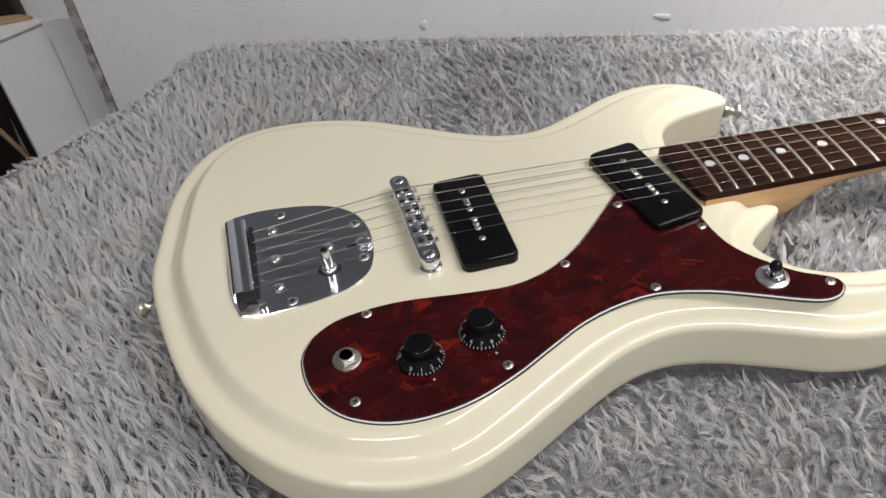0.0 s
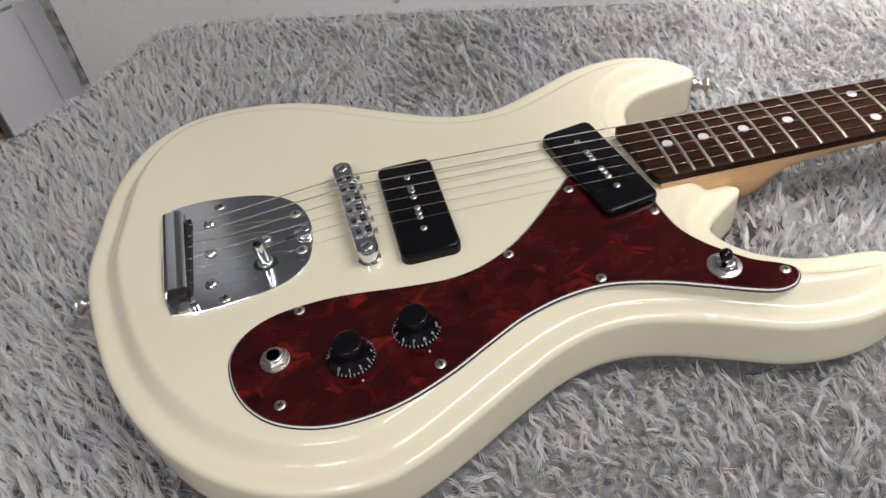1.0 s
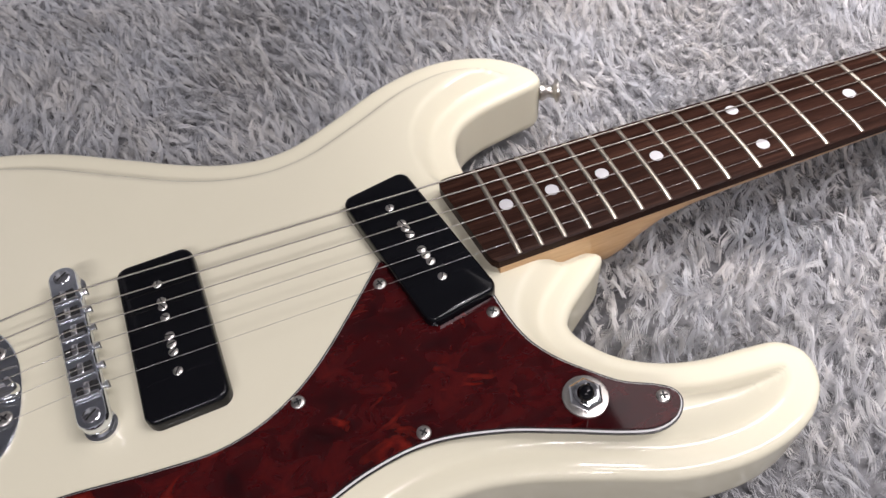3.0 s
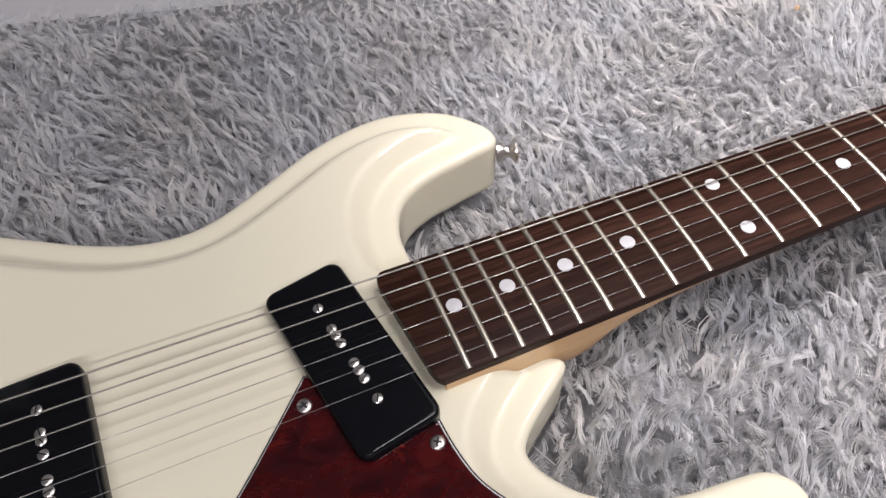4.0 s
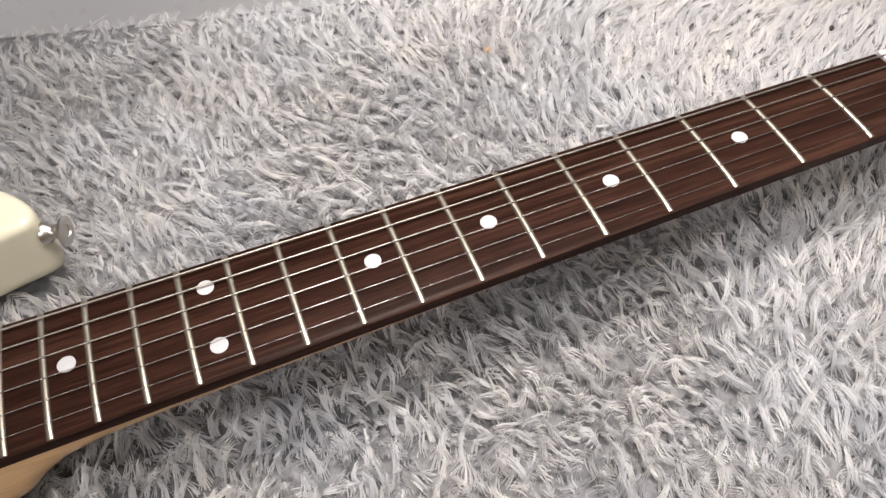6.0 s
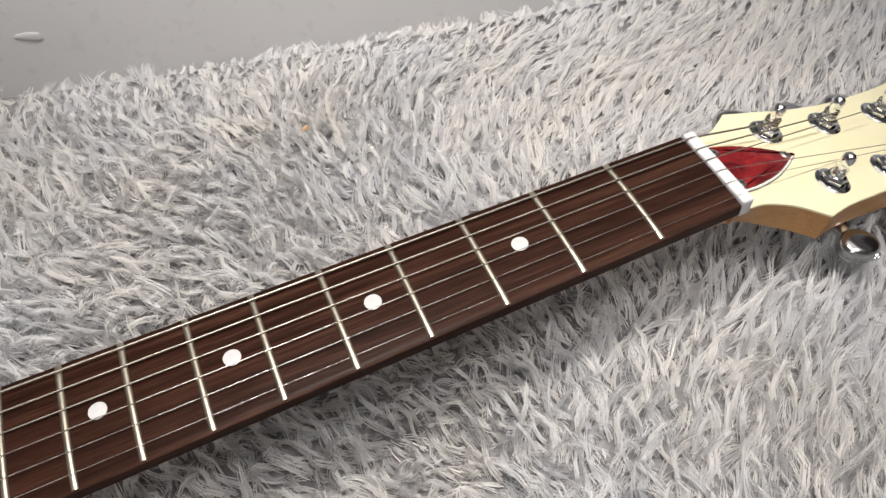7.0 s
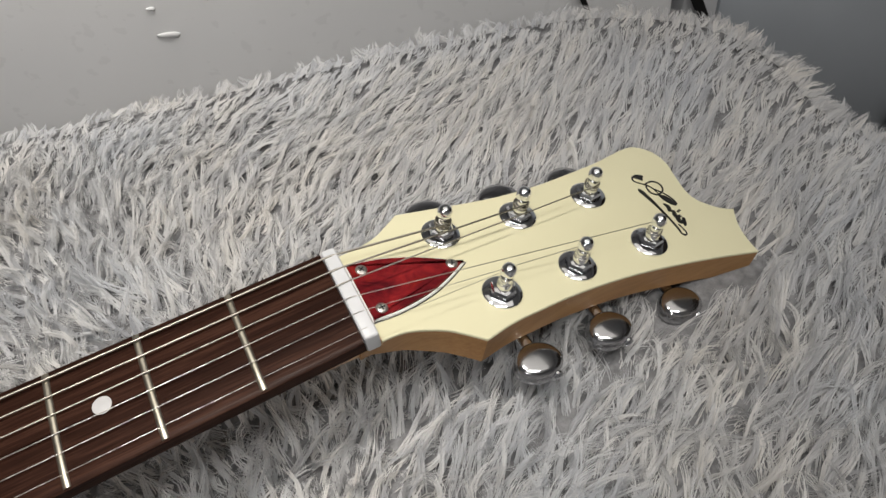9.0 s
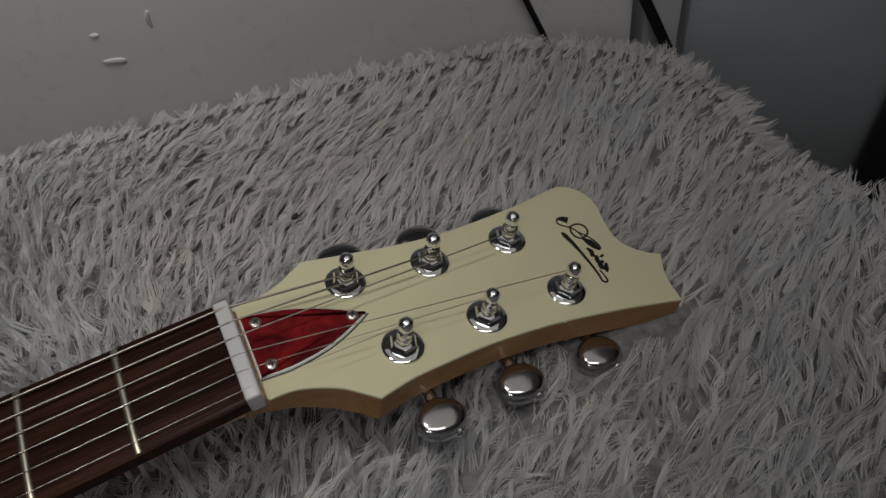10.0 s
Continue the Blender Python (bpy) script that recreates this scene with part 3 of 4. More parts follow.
def build_neck():
    bm = bmesh.new()
    rings = []
    rows = [(0.166, 0.034, 5.0), (0.236, 0.034, 5.0), (0.244, 0.0310, 4.5), (0.252, 0.024, 3.6), (0.262, 0.0185, 2.8), (0.276, 0.0160, 2.3), (0.30, 0.0150, 2.1), (0.45, 0.0140, 2.0), (0.56, 0.0132, 2.0), (0.606, 0.0132, 2.0), (0.622, 0.0150, 2.2), (0.634, 0.0180, 2.6)]
    for x, deep, power in rows:
        half = (board_half(x) if x < SCALE else 0.0208) - 0.0016 * min(1, max(0, (x - 0.26) / 0.08))
        top = board_z(x) - 0.0062
        ring = []
        for k in range(25):
            a = math.pi * k / 24
            c, s = math.cos(a), math.sin(a)
            y = half * math.copysign(abs(c) ** (2 / power), c)
            ring.append(bm.verts.new((board_end(y) + 0.0004 if x < 0.17 else x, y, top - deep * abs(s) ** (2 / power))))
        rings.append(ring)
    for lo, hi in zip(rings, rings[1:]):
        for k in range(24):
            bm.faces.new((lo[k], lo[k + 1], hi[k + 1], hi[k]))
        bm.faces.new((lo[24], lo[0], hi[0], hi[24]))
    bm.faces.new(rings[0])
    bm.faces.new(rings[-1][::-1])
    return bm


neck = part("neck", build_neck(), MAPLE, guitar, "pale maple bolt-on neck", 45)


def build_board():
    bm = bmesh.new()
    radius = 0.305
    across = [-1, -0.97, -0.9, -0.75, -0.55, -0.3, 0, 0.3, 0.55, 0.75, 0.9, 0.97, 1]
    tops, lows = [], []
    xs = [None] + [0.19 + (SCALE - 0.19) * k / 40 for k in range(41)]
    for x0 in xs:
        top, low = [], []
        for a in across:
            x = x0 if x0 else board_end(a * board_half(0.17))
            y = a * board_half(x)
            drop = y * y / (2 * radius) + (0.0004 if abs(a) == 1 else 0)
            top.append(bm.verts.new((x, y, board_z(x) - drop)))
            low.append(bm.verts.new((x, y, board_z(x) - 0.0062)))
        tops.append(top)
        lows.append(low)
    n = len(across)
    for i in range(len(xs) - 1):
        for k in range(n - 1):
            bm.faces.new((tops[i][k], tops[i + 1][k], tops[i + 1][k + 1], tops[i][k + 1]))
            bm.faces.new((lows[i][k], lows[i][k + 1], lows[i + 1][k + 1], lows[i + 1][k]))
        for k in (0, n - 1):
            bm.faces.new((tops[i][k], lows[i][k], lows[i + 1][k], tops[i + 1][k]))
    for i in (0, len(xs) - 1):
        for k in range(n - 1):
            bm.faces.new((tops[i][k], tops[i][k + 1], lows[i][k + 1], lows[i][k]))
    return bm


fingerboard = part("fingerboard", build_board(), ROSEWOOD, guitar, "dark rosewood fingerboard", 35)


def build_fret(x):
    bm = bmesh.new()
    half, radius = board_half(x) - 0.0006, 0.305
    rings = []
    for k in range(13):
        y = -half + 2 * half * k / 12
        tip = 0.55 if k in (0, 12) else 1.0
        base = board_z(x) - y * y / (2 * radius) - 0.0001
        prof = [(-0.00125, -0.0003), (-0.00120, 0.0004), (-0.0007, 0.00078), (0, 0.00095), (0.0007, 0.00078), (0.00120, 0.0004), (0.00125, -0.0003)]
        rings.append([bm.verts.new((x + u, y, base + max(0, w) * tip + min(0, w))) for u, w in prof])
    for lo, hi in zip(rings, rings[1:]):
        for k in range(6):
            bm.faces.new((lo[k], lo[k + 1], hi[k + 1], hi[k]))
    bm.faces.new(rings[0])
    bm.faces.new(rings[-1][::-1])
    return bm


for n in range(1, 22):
    part("fret", build_fret(fret_x(n)), FRET, fingerboard, "nickel fret wire", 60)
DOT = as_mesh("dot", lathe([(0.00325, -0.0005), (0.00325, 0.00012), (0.0030, 0.00018), (0, 0.0002)], seg=28), PEARL, 40)
for n in (3, 5, 7, 9, 12, 15, 17, 19, 21):
    x = (fret_x(n) + fret_x(n - 1)) / 2
    for y in ((0.0132, -0.0132) if n == 12 else (0.0,)):
        put("dot", DOT, fingerboard, pose(x, y, board_z(x) - y * y / 0.61 + 0.0001, 0, 1.03, 0), "white pearl position dot")

# nut
NUT_Z = board_z(SCALE)
bm = block((0.0054, 0.0412, 0.0090), pose(SCALE + 0.0029, -0.0002, NUT_Z - 0.0036, 0, 3, 0), 0.0010, 3)
part("nut", bm, BONE, guitar, "white nut", 60)

# headstock, tipped back from the nut
HEAD = Matrix.Translation((0.630, 0, 0.0455)) @ pose(0, 0, 0, 0, math.degrees(math.atan(0.283)), 0)
HEAD_EDGE = [(-4, -20.4), (8, -18.6), (16, -18.9), (26.5, -22.5), (33, -26.8), (39.2, -31.8), (52, -28.6), (65, -27.0), (83, -25.4), (108, -25.4), (134, -27.9), (151, -30.4), (168, -33.5), (168.6, -25.6), (170.6, -17.9), (175, -9.9), (168.7, -6.6), (163, -0.4), (161.2, 6), (162.6, 16), (164.3, 25), (162.2, 33.5), (155.7, 39.0), (148, 39.0), (133, 35.7), (117, 33.3), (96, 31.0), (75, 30.7), (51, 32.8), (33.3, 34.6), (27.4, 30.5), (20, 25.9), (11, 23.0), (-4, 20.6)]
head_loop = ccw(spline([(u * mm, v * mm) for u, v in HEAD_EDGE], 5, corners=(0, 5, 12, 15, 29, 33)))
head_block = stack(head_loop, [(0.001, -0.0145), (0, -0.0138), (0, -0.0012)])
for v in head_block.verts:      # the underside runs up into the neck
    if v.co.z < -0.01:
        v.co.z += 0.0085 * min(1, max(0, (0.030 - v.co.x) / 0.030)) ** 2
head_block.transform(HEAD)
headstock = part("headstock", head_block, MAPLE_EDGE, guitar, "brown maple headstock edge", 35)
part("face", stack(head_loop, [(0.0, -0.0012), (0.0, -0.0003), (0.0004, 0.0)], HEAD), CREAM_FACE, headstock, "cream painted headstock face", 35)

COVER = [(3.6, -11.7), (12.4, -11.3), (20, -10.2), (30.2, -7.4), (39.7, -2.9), (48.3, 2.4), (40.3, 7.2), (30.6, 11.5), (20.6, 14.6), (11, 16.0), (3.6, 15.9)]
cover_loop = ccw(spline([(u * mm, v * mm) for u, v in COVER], 6, corners=(0, 5, 10)))
cover = part("truss_cover", stack(cover_loop, [(0, 0.0001), (0.0001, 0.0006)], HEAD), BLACK_PLY, headstock, "black bottom ply of the truss rod cover")
cover.name = "truss_rod_cover"
part("cover_ply", stack(cover_loop, [(0.0003, 0.0006), (0.0007, 0.0012)], HEAD), WHITE_PLY, headstock, "white ply line of the truss rod cover")
part("cover_top", stack(cover_loop, [(0.0010, 0.0011), (0.0014, 0.0019)], HEAD), COVER_RED, headstock, "red tortoiseshell truss rod cover")
for i, (u, v) in enumerate(((9.0, 11.3), (42.0, 2.8), (9.1, -7.3))):
    put("cover_screw", SMALL_SCREW, headstock, HEAD @ pose(u * mm, v * mm, 0.0018, 0, 0, 15 + 31 * i), "small nickel screw")

# the maker's mark as plain ink strokes
def ink(path, radii):
    bm = bmesh.new()
    pts = spline([(u * mm, v * mm) for u, v in path], 8, closed=False)
    n = len(pts)
    ra = []
    for i in range(n):
        s = i / (n - 1) * (len(radii) - 1)
        k = min(int(s), len(radii) - 2)
        ra.append((radii[k] + (radii[k + 1] - radii[k]) * (s - k)) * mm)
    lo, hi = [], []
    for i, q in enumerate(pts):
        t = (pts[min(i + 1, n - 1)] - pts[max(i - 1, 0)]).normalized()
        side = Vector((-t.y, t.x)) * max(ra[i], 0.00005)
        lo.append((q - side, q + side))
    vs = [[bm.verts.new((p.x, p.y, z)) for p in pair for z in (0.0, 0.00022)] for pair in lo]
    for a, b in zip(vs, vs[1:]):
        bm.faces.new((a[1], b[1], b[3], a[3]))
        bm.faces.new((a[0], a[2], b[2], b[0]))
        bm.faces.new((a[0], b[0], b[1], a[1]))
        bm.faces.new((a[2], a[3], b[3], b[2]))
    bm.transform(HEAD)
    return bm


mark = [
    ([(146.6, 19.6), (144.6, 21.2), (142.6, 21.6), (141.5, 20.4), (141.8, 18.6), (144.4, 16.4), (146.6, 13.6), (147.6, 9.0)], [1.4, 1.1, 0.4, 0.25, 0.25, 0.25, 0.25, 0.2]),
    ([(145.0, 16.0), (148.5, 16.6), (151.0, 15.4), (151.8, 12.6), (150.4, 10.0), (147.0, 8.6), (144.6, 10.4), (144.4, 13.6), (145.6, 15.8)], [0.25, 0.3, 0.35, 0.3, 0.3, 0.35, 0.35, 0.3, 0.25]),
    ([(147.0, 8.2), (148.6, 5.6), (149.8, 2.4), (150.6, 0.4)], [0.3, 1.3, 1.0, 0.2]),
    ([(147.6, 12.0), (150.6, 7.0), (151.6, 3.2), (151.3, 0.8)], [0.2, 0.25, 0.3, 0.2]),
    ([(140.2, 14.4), (140.6, 12.6), (141.4, 8.0), (142.0, 2.0), (142.4, -5.0), (142.4, -11.4), (142.0, -14.0), (143.2, -15.4), (144.4, -14.0), (144.2, -9.0)], [0.2, 0.8, 0.7, 0.5, 0.4, 0.35, 0.3, 0.3, 0.25, 0.2]),
    ([(145.6, 3.2), (146.4, 0.8), (145.4, -1.8)], [0.3, 0.8, 0.6]),
    ([(147.2, -1.6), (146.4, -3.6), (145.6, -5.6)], [0.5, 0.8, 0.5]),
    ([(149.2, -2.2), (149.6, -3.2)], [0.8, 0.8]),
    ([(148.4, -5.2), (146.4, -6.0), (146.0, -8.0), (147.6, -8.6), (148.8, -6.6), (147.4, -9.4), (146.4, -11.0)], [0.5, 0.8, 0.9, 0.7, 0.5, 0.7, 0.3]),
]
part("maker_mark", merge([ink(p, [k * 1.3 for k in r]) for p, r in mark]), INK, headstock, "flowing black ink strokes on the headstock", 0)

BUTTONS = []


# tuners
def tuner(u, v, side):
    at = HEAD @ Matrix.Translation((u * mm, v * mm, 0))
    t = part("tuner", lathe([(0.0077, -0.0002), (0.0077, 0.0007), (0.0071, 0.0011), (0.0052, 0.0012)], at, 28), CHROME, guitar, "chrome tuner with bushing washer", 40)
    hexa = lathe([(0.0053, 0.0014), (0.0053, 0.0030), (0.0046, 0.0040), (0.0036, 0.0044)], at @ pose(0, 0, 0, 0, 0, 12), 6)
    part("bushing_nut", hexa, CHROME, t, smooth=25)
    part("post", lathe([(0.0031, 0.004), (0.0028, 0.0062), (0.0024, 0.0072), (0.0021, 0.0090), (0.0024, 0.0102), (0.0028, 0.0112), (0.0029, 0.0132), (0.0025, 0.0146), (0.0016, 0.0154), (0, 0.0157)], at, 20), CHROME, t, smooth=50)
    v_out = (-29.5 if side < 0 else 32.5) if u < 70 else (-27.0 if side < 0 else 31.5)
    shift = u * mm + 0.0066
    z = -0.0180 if side < 0 else -0.0142
    gear = block((0.016, 0.016, 0.010), HEAD @ Matrix.Translation((shift, v * mm, -0.0188)), 0.003, 3)
    part("gear_case", gear, CHROME, t, smooth=50)
    part("shaft", tube([HEAD @ Vector((shift, v * mm, z)), HEAD @ Vector((shift, (v_out + side * 2) * mm, z))], [0.0026, 0.0030], 12), CHROME, t, smooth=50)
    b = bmesh.new()
    bmesh.ops.create_uvsphere(b, u_segments=28, v_segments=16, radius=1.0)
    for q in b.verts:
        flat = math.hypot(q.co.x, q.co.y) or 1.0
        wide = flat ** 0.55 / flat if flat < 1 else 1.0
        q.co.x, q.co.y = q.co.x * wide, q.co.y * wide
        q.co.z = math.copysign(abs(q.co.z) ** 0.55, q.co.z)
        q.co.x *= 1 + 0.06 * side * q.co.y
    b.transform(HEAD @ Matrix.Translation((shift, (v_out + side * 8.5) * mm, z)) @ Matrix.Diagonal((0.0098, 0.0078, 0.0046, 1)))
    BUTTONS.append(HEAD @ Vector((shift, (v_out + side * 8.5) * mm, z)))
    part("button", b, SATIN, t, "polished oval tuner button", 60)
    part("button_screw", lathe([(0.0026, 0), (0.0024, 0.0008), (0.0012, 0.0008), (0.0012, 0.0002), (0, 0.0002)], HEAD @ Matrix.Translation((shift + 0.004, (v_out + side * 15.6) * mm, z)) @ pose(0, 0, 0, -90 * side, 0, 0), 16), CHROME, t, smooth=30)


POSTS = [(45.6, 19.0), (80.2, 17.7), (115.6, 18.2), (125.0, -13.4), (89.0, -14.0), (54.2, -15.2)]
for u, v in POSTS:
    tuner(u, v, 1 if v > 0 else -1)

# bridge
br = part("bridge", merge([stack(ccw([Vector(q) for q in rounded_rect(0.0125, 0.0870, 0.0060, 6)]), [(0.0003, 0.0), (0, 0.0004), (0, 0.0048), (0.0006, 0.0056)])]), PLATE, guitar, "dull chrome tune bridge with six saddles", 40)
BR = pose(-0.0045, 0.0025, 0.0563, 0, 0, 4.6)
br.data.transform(BR)
for v in (0.0375, -0.0375):
    part("bridge_post", lathe([(0.0068, TOP - 0.058), (0.0068, TOP - 0.0545), (0.0055, TOP - 0.0540), (0.0055, TOP - 0.0523 + 0.0005), (0.0058, 0.0)], BR @ Matrix.Translation((0, v, 0.0005)), 24), CHROME, br, smooth=40)
    part("bridge_screw", lathe([(0.0036, 0.0050), (0.0036, 0.0058), (0.0031, 0.0062), (0, 0.0062)], BR @ Matrix.Translation((0, v, 0)), 20), CHROME, br, smooth=40)
    # dark bar laid on the screw for the shade in its slot
    part("slot", block((0.0054, 0.0007, 0.0004), BR @ pose(0, v, 0.0062, 0, 0, 35)), MATT_BLACK, br, smooth=0)
part("channel", block((0.0096, 0.0610, 0.0006), BR @ pose(0, 0, 0.0056), 0.0001), PLATE, br, "grey floor of the saddle channel", 0)
STRING_Y = [0.0255, 0.0153, 0.0051, -0.0051, -0.0153, -0.0255]
for i, v in enumerate(STRING_Y):
    off = (-0.0008, -0.0004, 0.0006, -0.0006, 0.0, 0.0008)[i]
    part("saddle", block((0.0030, 0.0062, 0.0024), BR @ pose(off, v, 0.0064, 0, 0, 0), 0.0009, 3), CHROME, br, smooth=40)
    part("saddle_lip", block((0.0100, 0.0018, 0.0014), BR @ pose(0, v - 0.0030, 0.0063), 0.0004), CHROME, br, smooth=30)
    # black blocks set on the channel for the shade in the pits
    part("recess", block((0.0030, 0.0040, 0.0012), BR @ pose(off + 0.0031, v + 0.0006, 0.0064)), MATT_BLACK, br, "black block for the shade in the saddle pit", 0)
    part("recess", block((0.0026, 0.0038, 0.0012), BR @ pose(off - 0.0029, v - 0.0002, 0.0064)), MATT_BLACK, br, "black block for the shade in the saddle pit", 0)
    part("saddle_screw", merge([tube([BR @ Vector((-0.0062, v, 0.0040)), BR @ Vector((0.0066, v, 0.0040))], 0.0011, 8), tube([BR @ Vector((0.0064, v, 0.0038)), BR @ Vector((0.0074, v, 0.0038)), BR @ Vector((0.0075, v, 0.0038)), BR @ Vector((0.0088, v, 0.0038))], [0.0012, 0.0012, 0.0019, 0.0019], 12)]), CHROME, br, smooth=40)
    # thin dark bar for the shade in the driver slot
    part("screw_slot_shade", block((0.0002, 0.0030, 0.0006), BR @ pose(0.0089, v, 0.0040, 30, 0, 0)), MATT_BLACK, br, smooth=0)

# vibrato tailpiece
PLATE_EDGE = [(-119, 46.5), (-99, 49), (-70, 45.5), (-52, 39), (-39.5, 28), (-33, 12), (-32.5, -9), (-37, -26.5), (-48, -37), (-62, -42.3), (-82, -46.2), (-101, -47.5), (-115.5, -45), (-121, -24), (-123, 2), (-122, 28)]
plate_loop = ccw(spline([(x * mm, y * mm) for x, y in PLATE_EDGE], 6, corners=(0, 12)))
tail = part("tailpiece", stack(plate_loop, [(0, TOP - 0.0002), (0, TOP + 0.0009), (0.0005, TOP + 0.0014)]), PLATE, guitar, "grey plated steel vibrato tailpiece plate", 40)
PZ = TOP + 0.0014
for i, (x, y) in enumerate(((-87.7, 40), (-41, 17.5), (-39.3, -15.5), (-85, -41.2))):
    put("plate_screw", PLATE_SCREW, tail, pose(x * mm, y * mm, PZ - 0.0002, 0, 0, 28 + 41 * i), "domed nickel screw")
for i, (x, y) in enumerate(((-94, 25), (-93, -2), (-92.5, -28), (-60, -1))):
    part("rivet", lathe([(0.0040, 0), (0.0037, 0.0010), (0.0024, 0.0021), (0, 0.0025)], pose(x * mm, y * mm, PZ - 0.0002), 20), CHROME, tail, "domed bright rivet", 60)
# rolled ridge over the string anchor
bm = bmesh.new()
rings = []
for y in np.linspace(0.0385, -0.0300, 12):
    skew = -0.0022 * (y - 0.004) / 0.034
    ring = []
    for k in range(11):
        a = math.pi * k / 10
        ring.append(bm.verts.new((-0.1146 + skew + 0.0070 * math.copysign(abs(math.cos(a)) ** 0.8, math.cos(a)), y, PZ - 0.0003 + 0.0052 * math.sin(a) ** 0.55)))
    rings.append(ring)
for lo, hi in zip(rings, rings[1:]):
    for k in range(10):
        bm.faces.new((lo[k], lo[k + 1], hi[k + 1], hi[k]))
bm.faces.new(rings[0])
bm.faces.new(rings[-1][::-1])
part("anchor_ridge", bm, PLATE, tail, "rounded ridge of plated steel", 50)
# dark bar in place of the shade in the anchor slot
part("anchor_slot_shade", block((0.0034, 0.064, 0.0024), pose(-0.1060, -0.0005, PZ + 0.0008, 0, 0, 2), 0.0003), MATT_BLACK, tail, "dark bar standing for the string anchor slot")
# black block standing for the shade inside the hollow ridge end
part("ridge_end_shade", block((0.0112, 0.0080, 0.0046), pose(-0.1110, -0.0335, PZ + 0.0020, 0, 0, 4), 0.0008), MATT_BLACK, tail, "black block for the shade in the ridge's open end", 30)
part("socket_screw", lathe([(0.0042, 0), (0.0040, 0.0018), (0.0022, 0.0026), (0, 0.0027)], pose(-0.1075, -0.0425, PZ, 0, 0, 0), 18), NICKEL, tail, "nickel screw", 50)
part("collet_nut", lathe([(0.0026, 0), (0.0026, 0.0024), (0, 0.0030)], pose(-0.1015, -0.0425, PZ), 12), CHROME, tail, smooth=40)
# the arm holder that stands on the plate, with its pivot
hold = lathe([(0.0033, 0), (0.0033, 0.0158), (0.0030, 0.0170), (0.0023, 0.0170), (0.0022, 0.0060)], pose(-0.061, -0.020, PZ - 0.0002, 3, -3, 0), 24)
part("arm_holder", hold, CHROME, tail, "chrome arm holder tube", 45)
# matt black disc for the shade down the tube
part("holder_bore_shade", lathe([(0.00225, 0), (0.00225, 0.0003), (0, 0.0003)], pose(-0.061, -0.020, PZ - 0.0002, 3, -3, 0) @ pose(0, 0, 0.0125), 16), MATT_BLACK, tail)
part("holder_collar", lathe([(0.0050, 0), (0.0050, 0.0014), (0.0044, 0.0022), (0.0032, 0.0024)], pose(-0.061, -0.020, PZ - 0.0001), 24), CHROME, tail, smooth=45)
# flat black disc laid on the plate for the shade of a hole
part("holder_hole_shade", lathe([(0.0074, 0), (0.0074, 0.00015), (0, 0.00015)], pose(-0.061, -0.020, PZ), 24, (1, 0.85)), MATT_BLACK, tail)
part("lock_button", merge([lathe([(0.0046, 0), (0.0050, 0.0016), (0.0044, 0.0030), (0.0020, 0.0036), (0, 0.0036)], pose(-0.0375, -0.0035, PZ + 0.0002), 20, (1.15, 0.8)), block((0.0030, 0.0050, 0.0030), pose(-0.0355, -0.0010, PZ + 0.0034, 0, 0, 25), 0.0008)]), CHROME, tail, "chrome sliding lock button", 45)
# thin black bar for the shade in the slot beside the button
part("lock_slot_shade", block((0.0120, 0.0026, 0.0003), pose(-0.0425, -0.0028, PZ + 0.00005, 0, 0, 8)), MATT_BLACK, tail)

# knobs, with numerals round the skirt
def glyph(text, size):
    cu = bpy.data.curves.new("numeral", "FONT")
    cu.body, cu.size, cu.extrude = text, size, 0.00004
    cu.align_x, cu.align_y = "CENTER", "CENTER"
    ob = bpy.data.objects.new("numeral", cu)
    scene.collection.objects.link(ob)
    me = bpy.data.meshes.new_from_object(ob.evaluated_get(bpy.context.evaluated_depsgraph_get()))
    bpy.data.objects.remove(ob)
    bpy.data.curves.remove(cu)
    return me


def knob(x, y, first):
    at = pose(x, y, GUARD_TOP)
    prof = [(0.0124, 0.0002), (0.0126, 0.0006), (0.0126, 0.0014), (0.0121, 0.0020), (0.0099, 0.0050), (0.0088, 0.0072), (0.0083, 0.0095), (0.0077, 0.0126), (0.0073, 0.0132), (0.0064, 0.0134), (0, 0.0132)]
    k = part("knob", lathe(prof, at, 40), BLACK, guitar, "black bell-shaped control knob with white numerals", 50)
    slope = math.degrees(math.atan2(0.0032, 0.0022))
    for i in range(11):
        a = first + 30 * i
        me = glyph(str(i), 0.0031)
        me.materials.append(NUMERAL)
        put("numeral", me, k, at @ pose(0, 0, 0, 0, 0, a + 90) @ pose(0, -0.01095, 0.0040, slope, 0, 0), "white numeral")
        for s in (0, 10, 20):
            tick = block((0.00035, 0.0013 if s else 0.0019, 0.0001), at @ pose(0, 0, 0, 0, 0, a + s + 90) @ pose(0, -0.01235, 0.00195, slope, 0, 0))
            if i < 10 or s == 0:
                part("tick", tick, NUMERAL, k, smooth=0)
    part("pointer", block((0.0010, 0.0012, 0.0006), pose(x, y, GUARD_TOP + 0.0002) @ pose(0.0040, -0.0155, 0, 0, 0, 10), 0.0002), NUMERAL, k, "small white pointer")


knob(-0.0205, -0.1035, 232)
knob(0.0150, -0.0950, 45)

# jack
JK = pose(-0.0592, -0.0938, GUARD_TOP)
jack = part("jack", lathe([(0.0078, -0.0002), (0.0078, 0.0006), (0.0072, 0.0009), (0.0060, 0.0009)], JK, 32), NICKEL, guitar, "nickel output jack washer", 40)
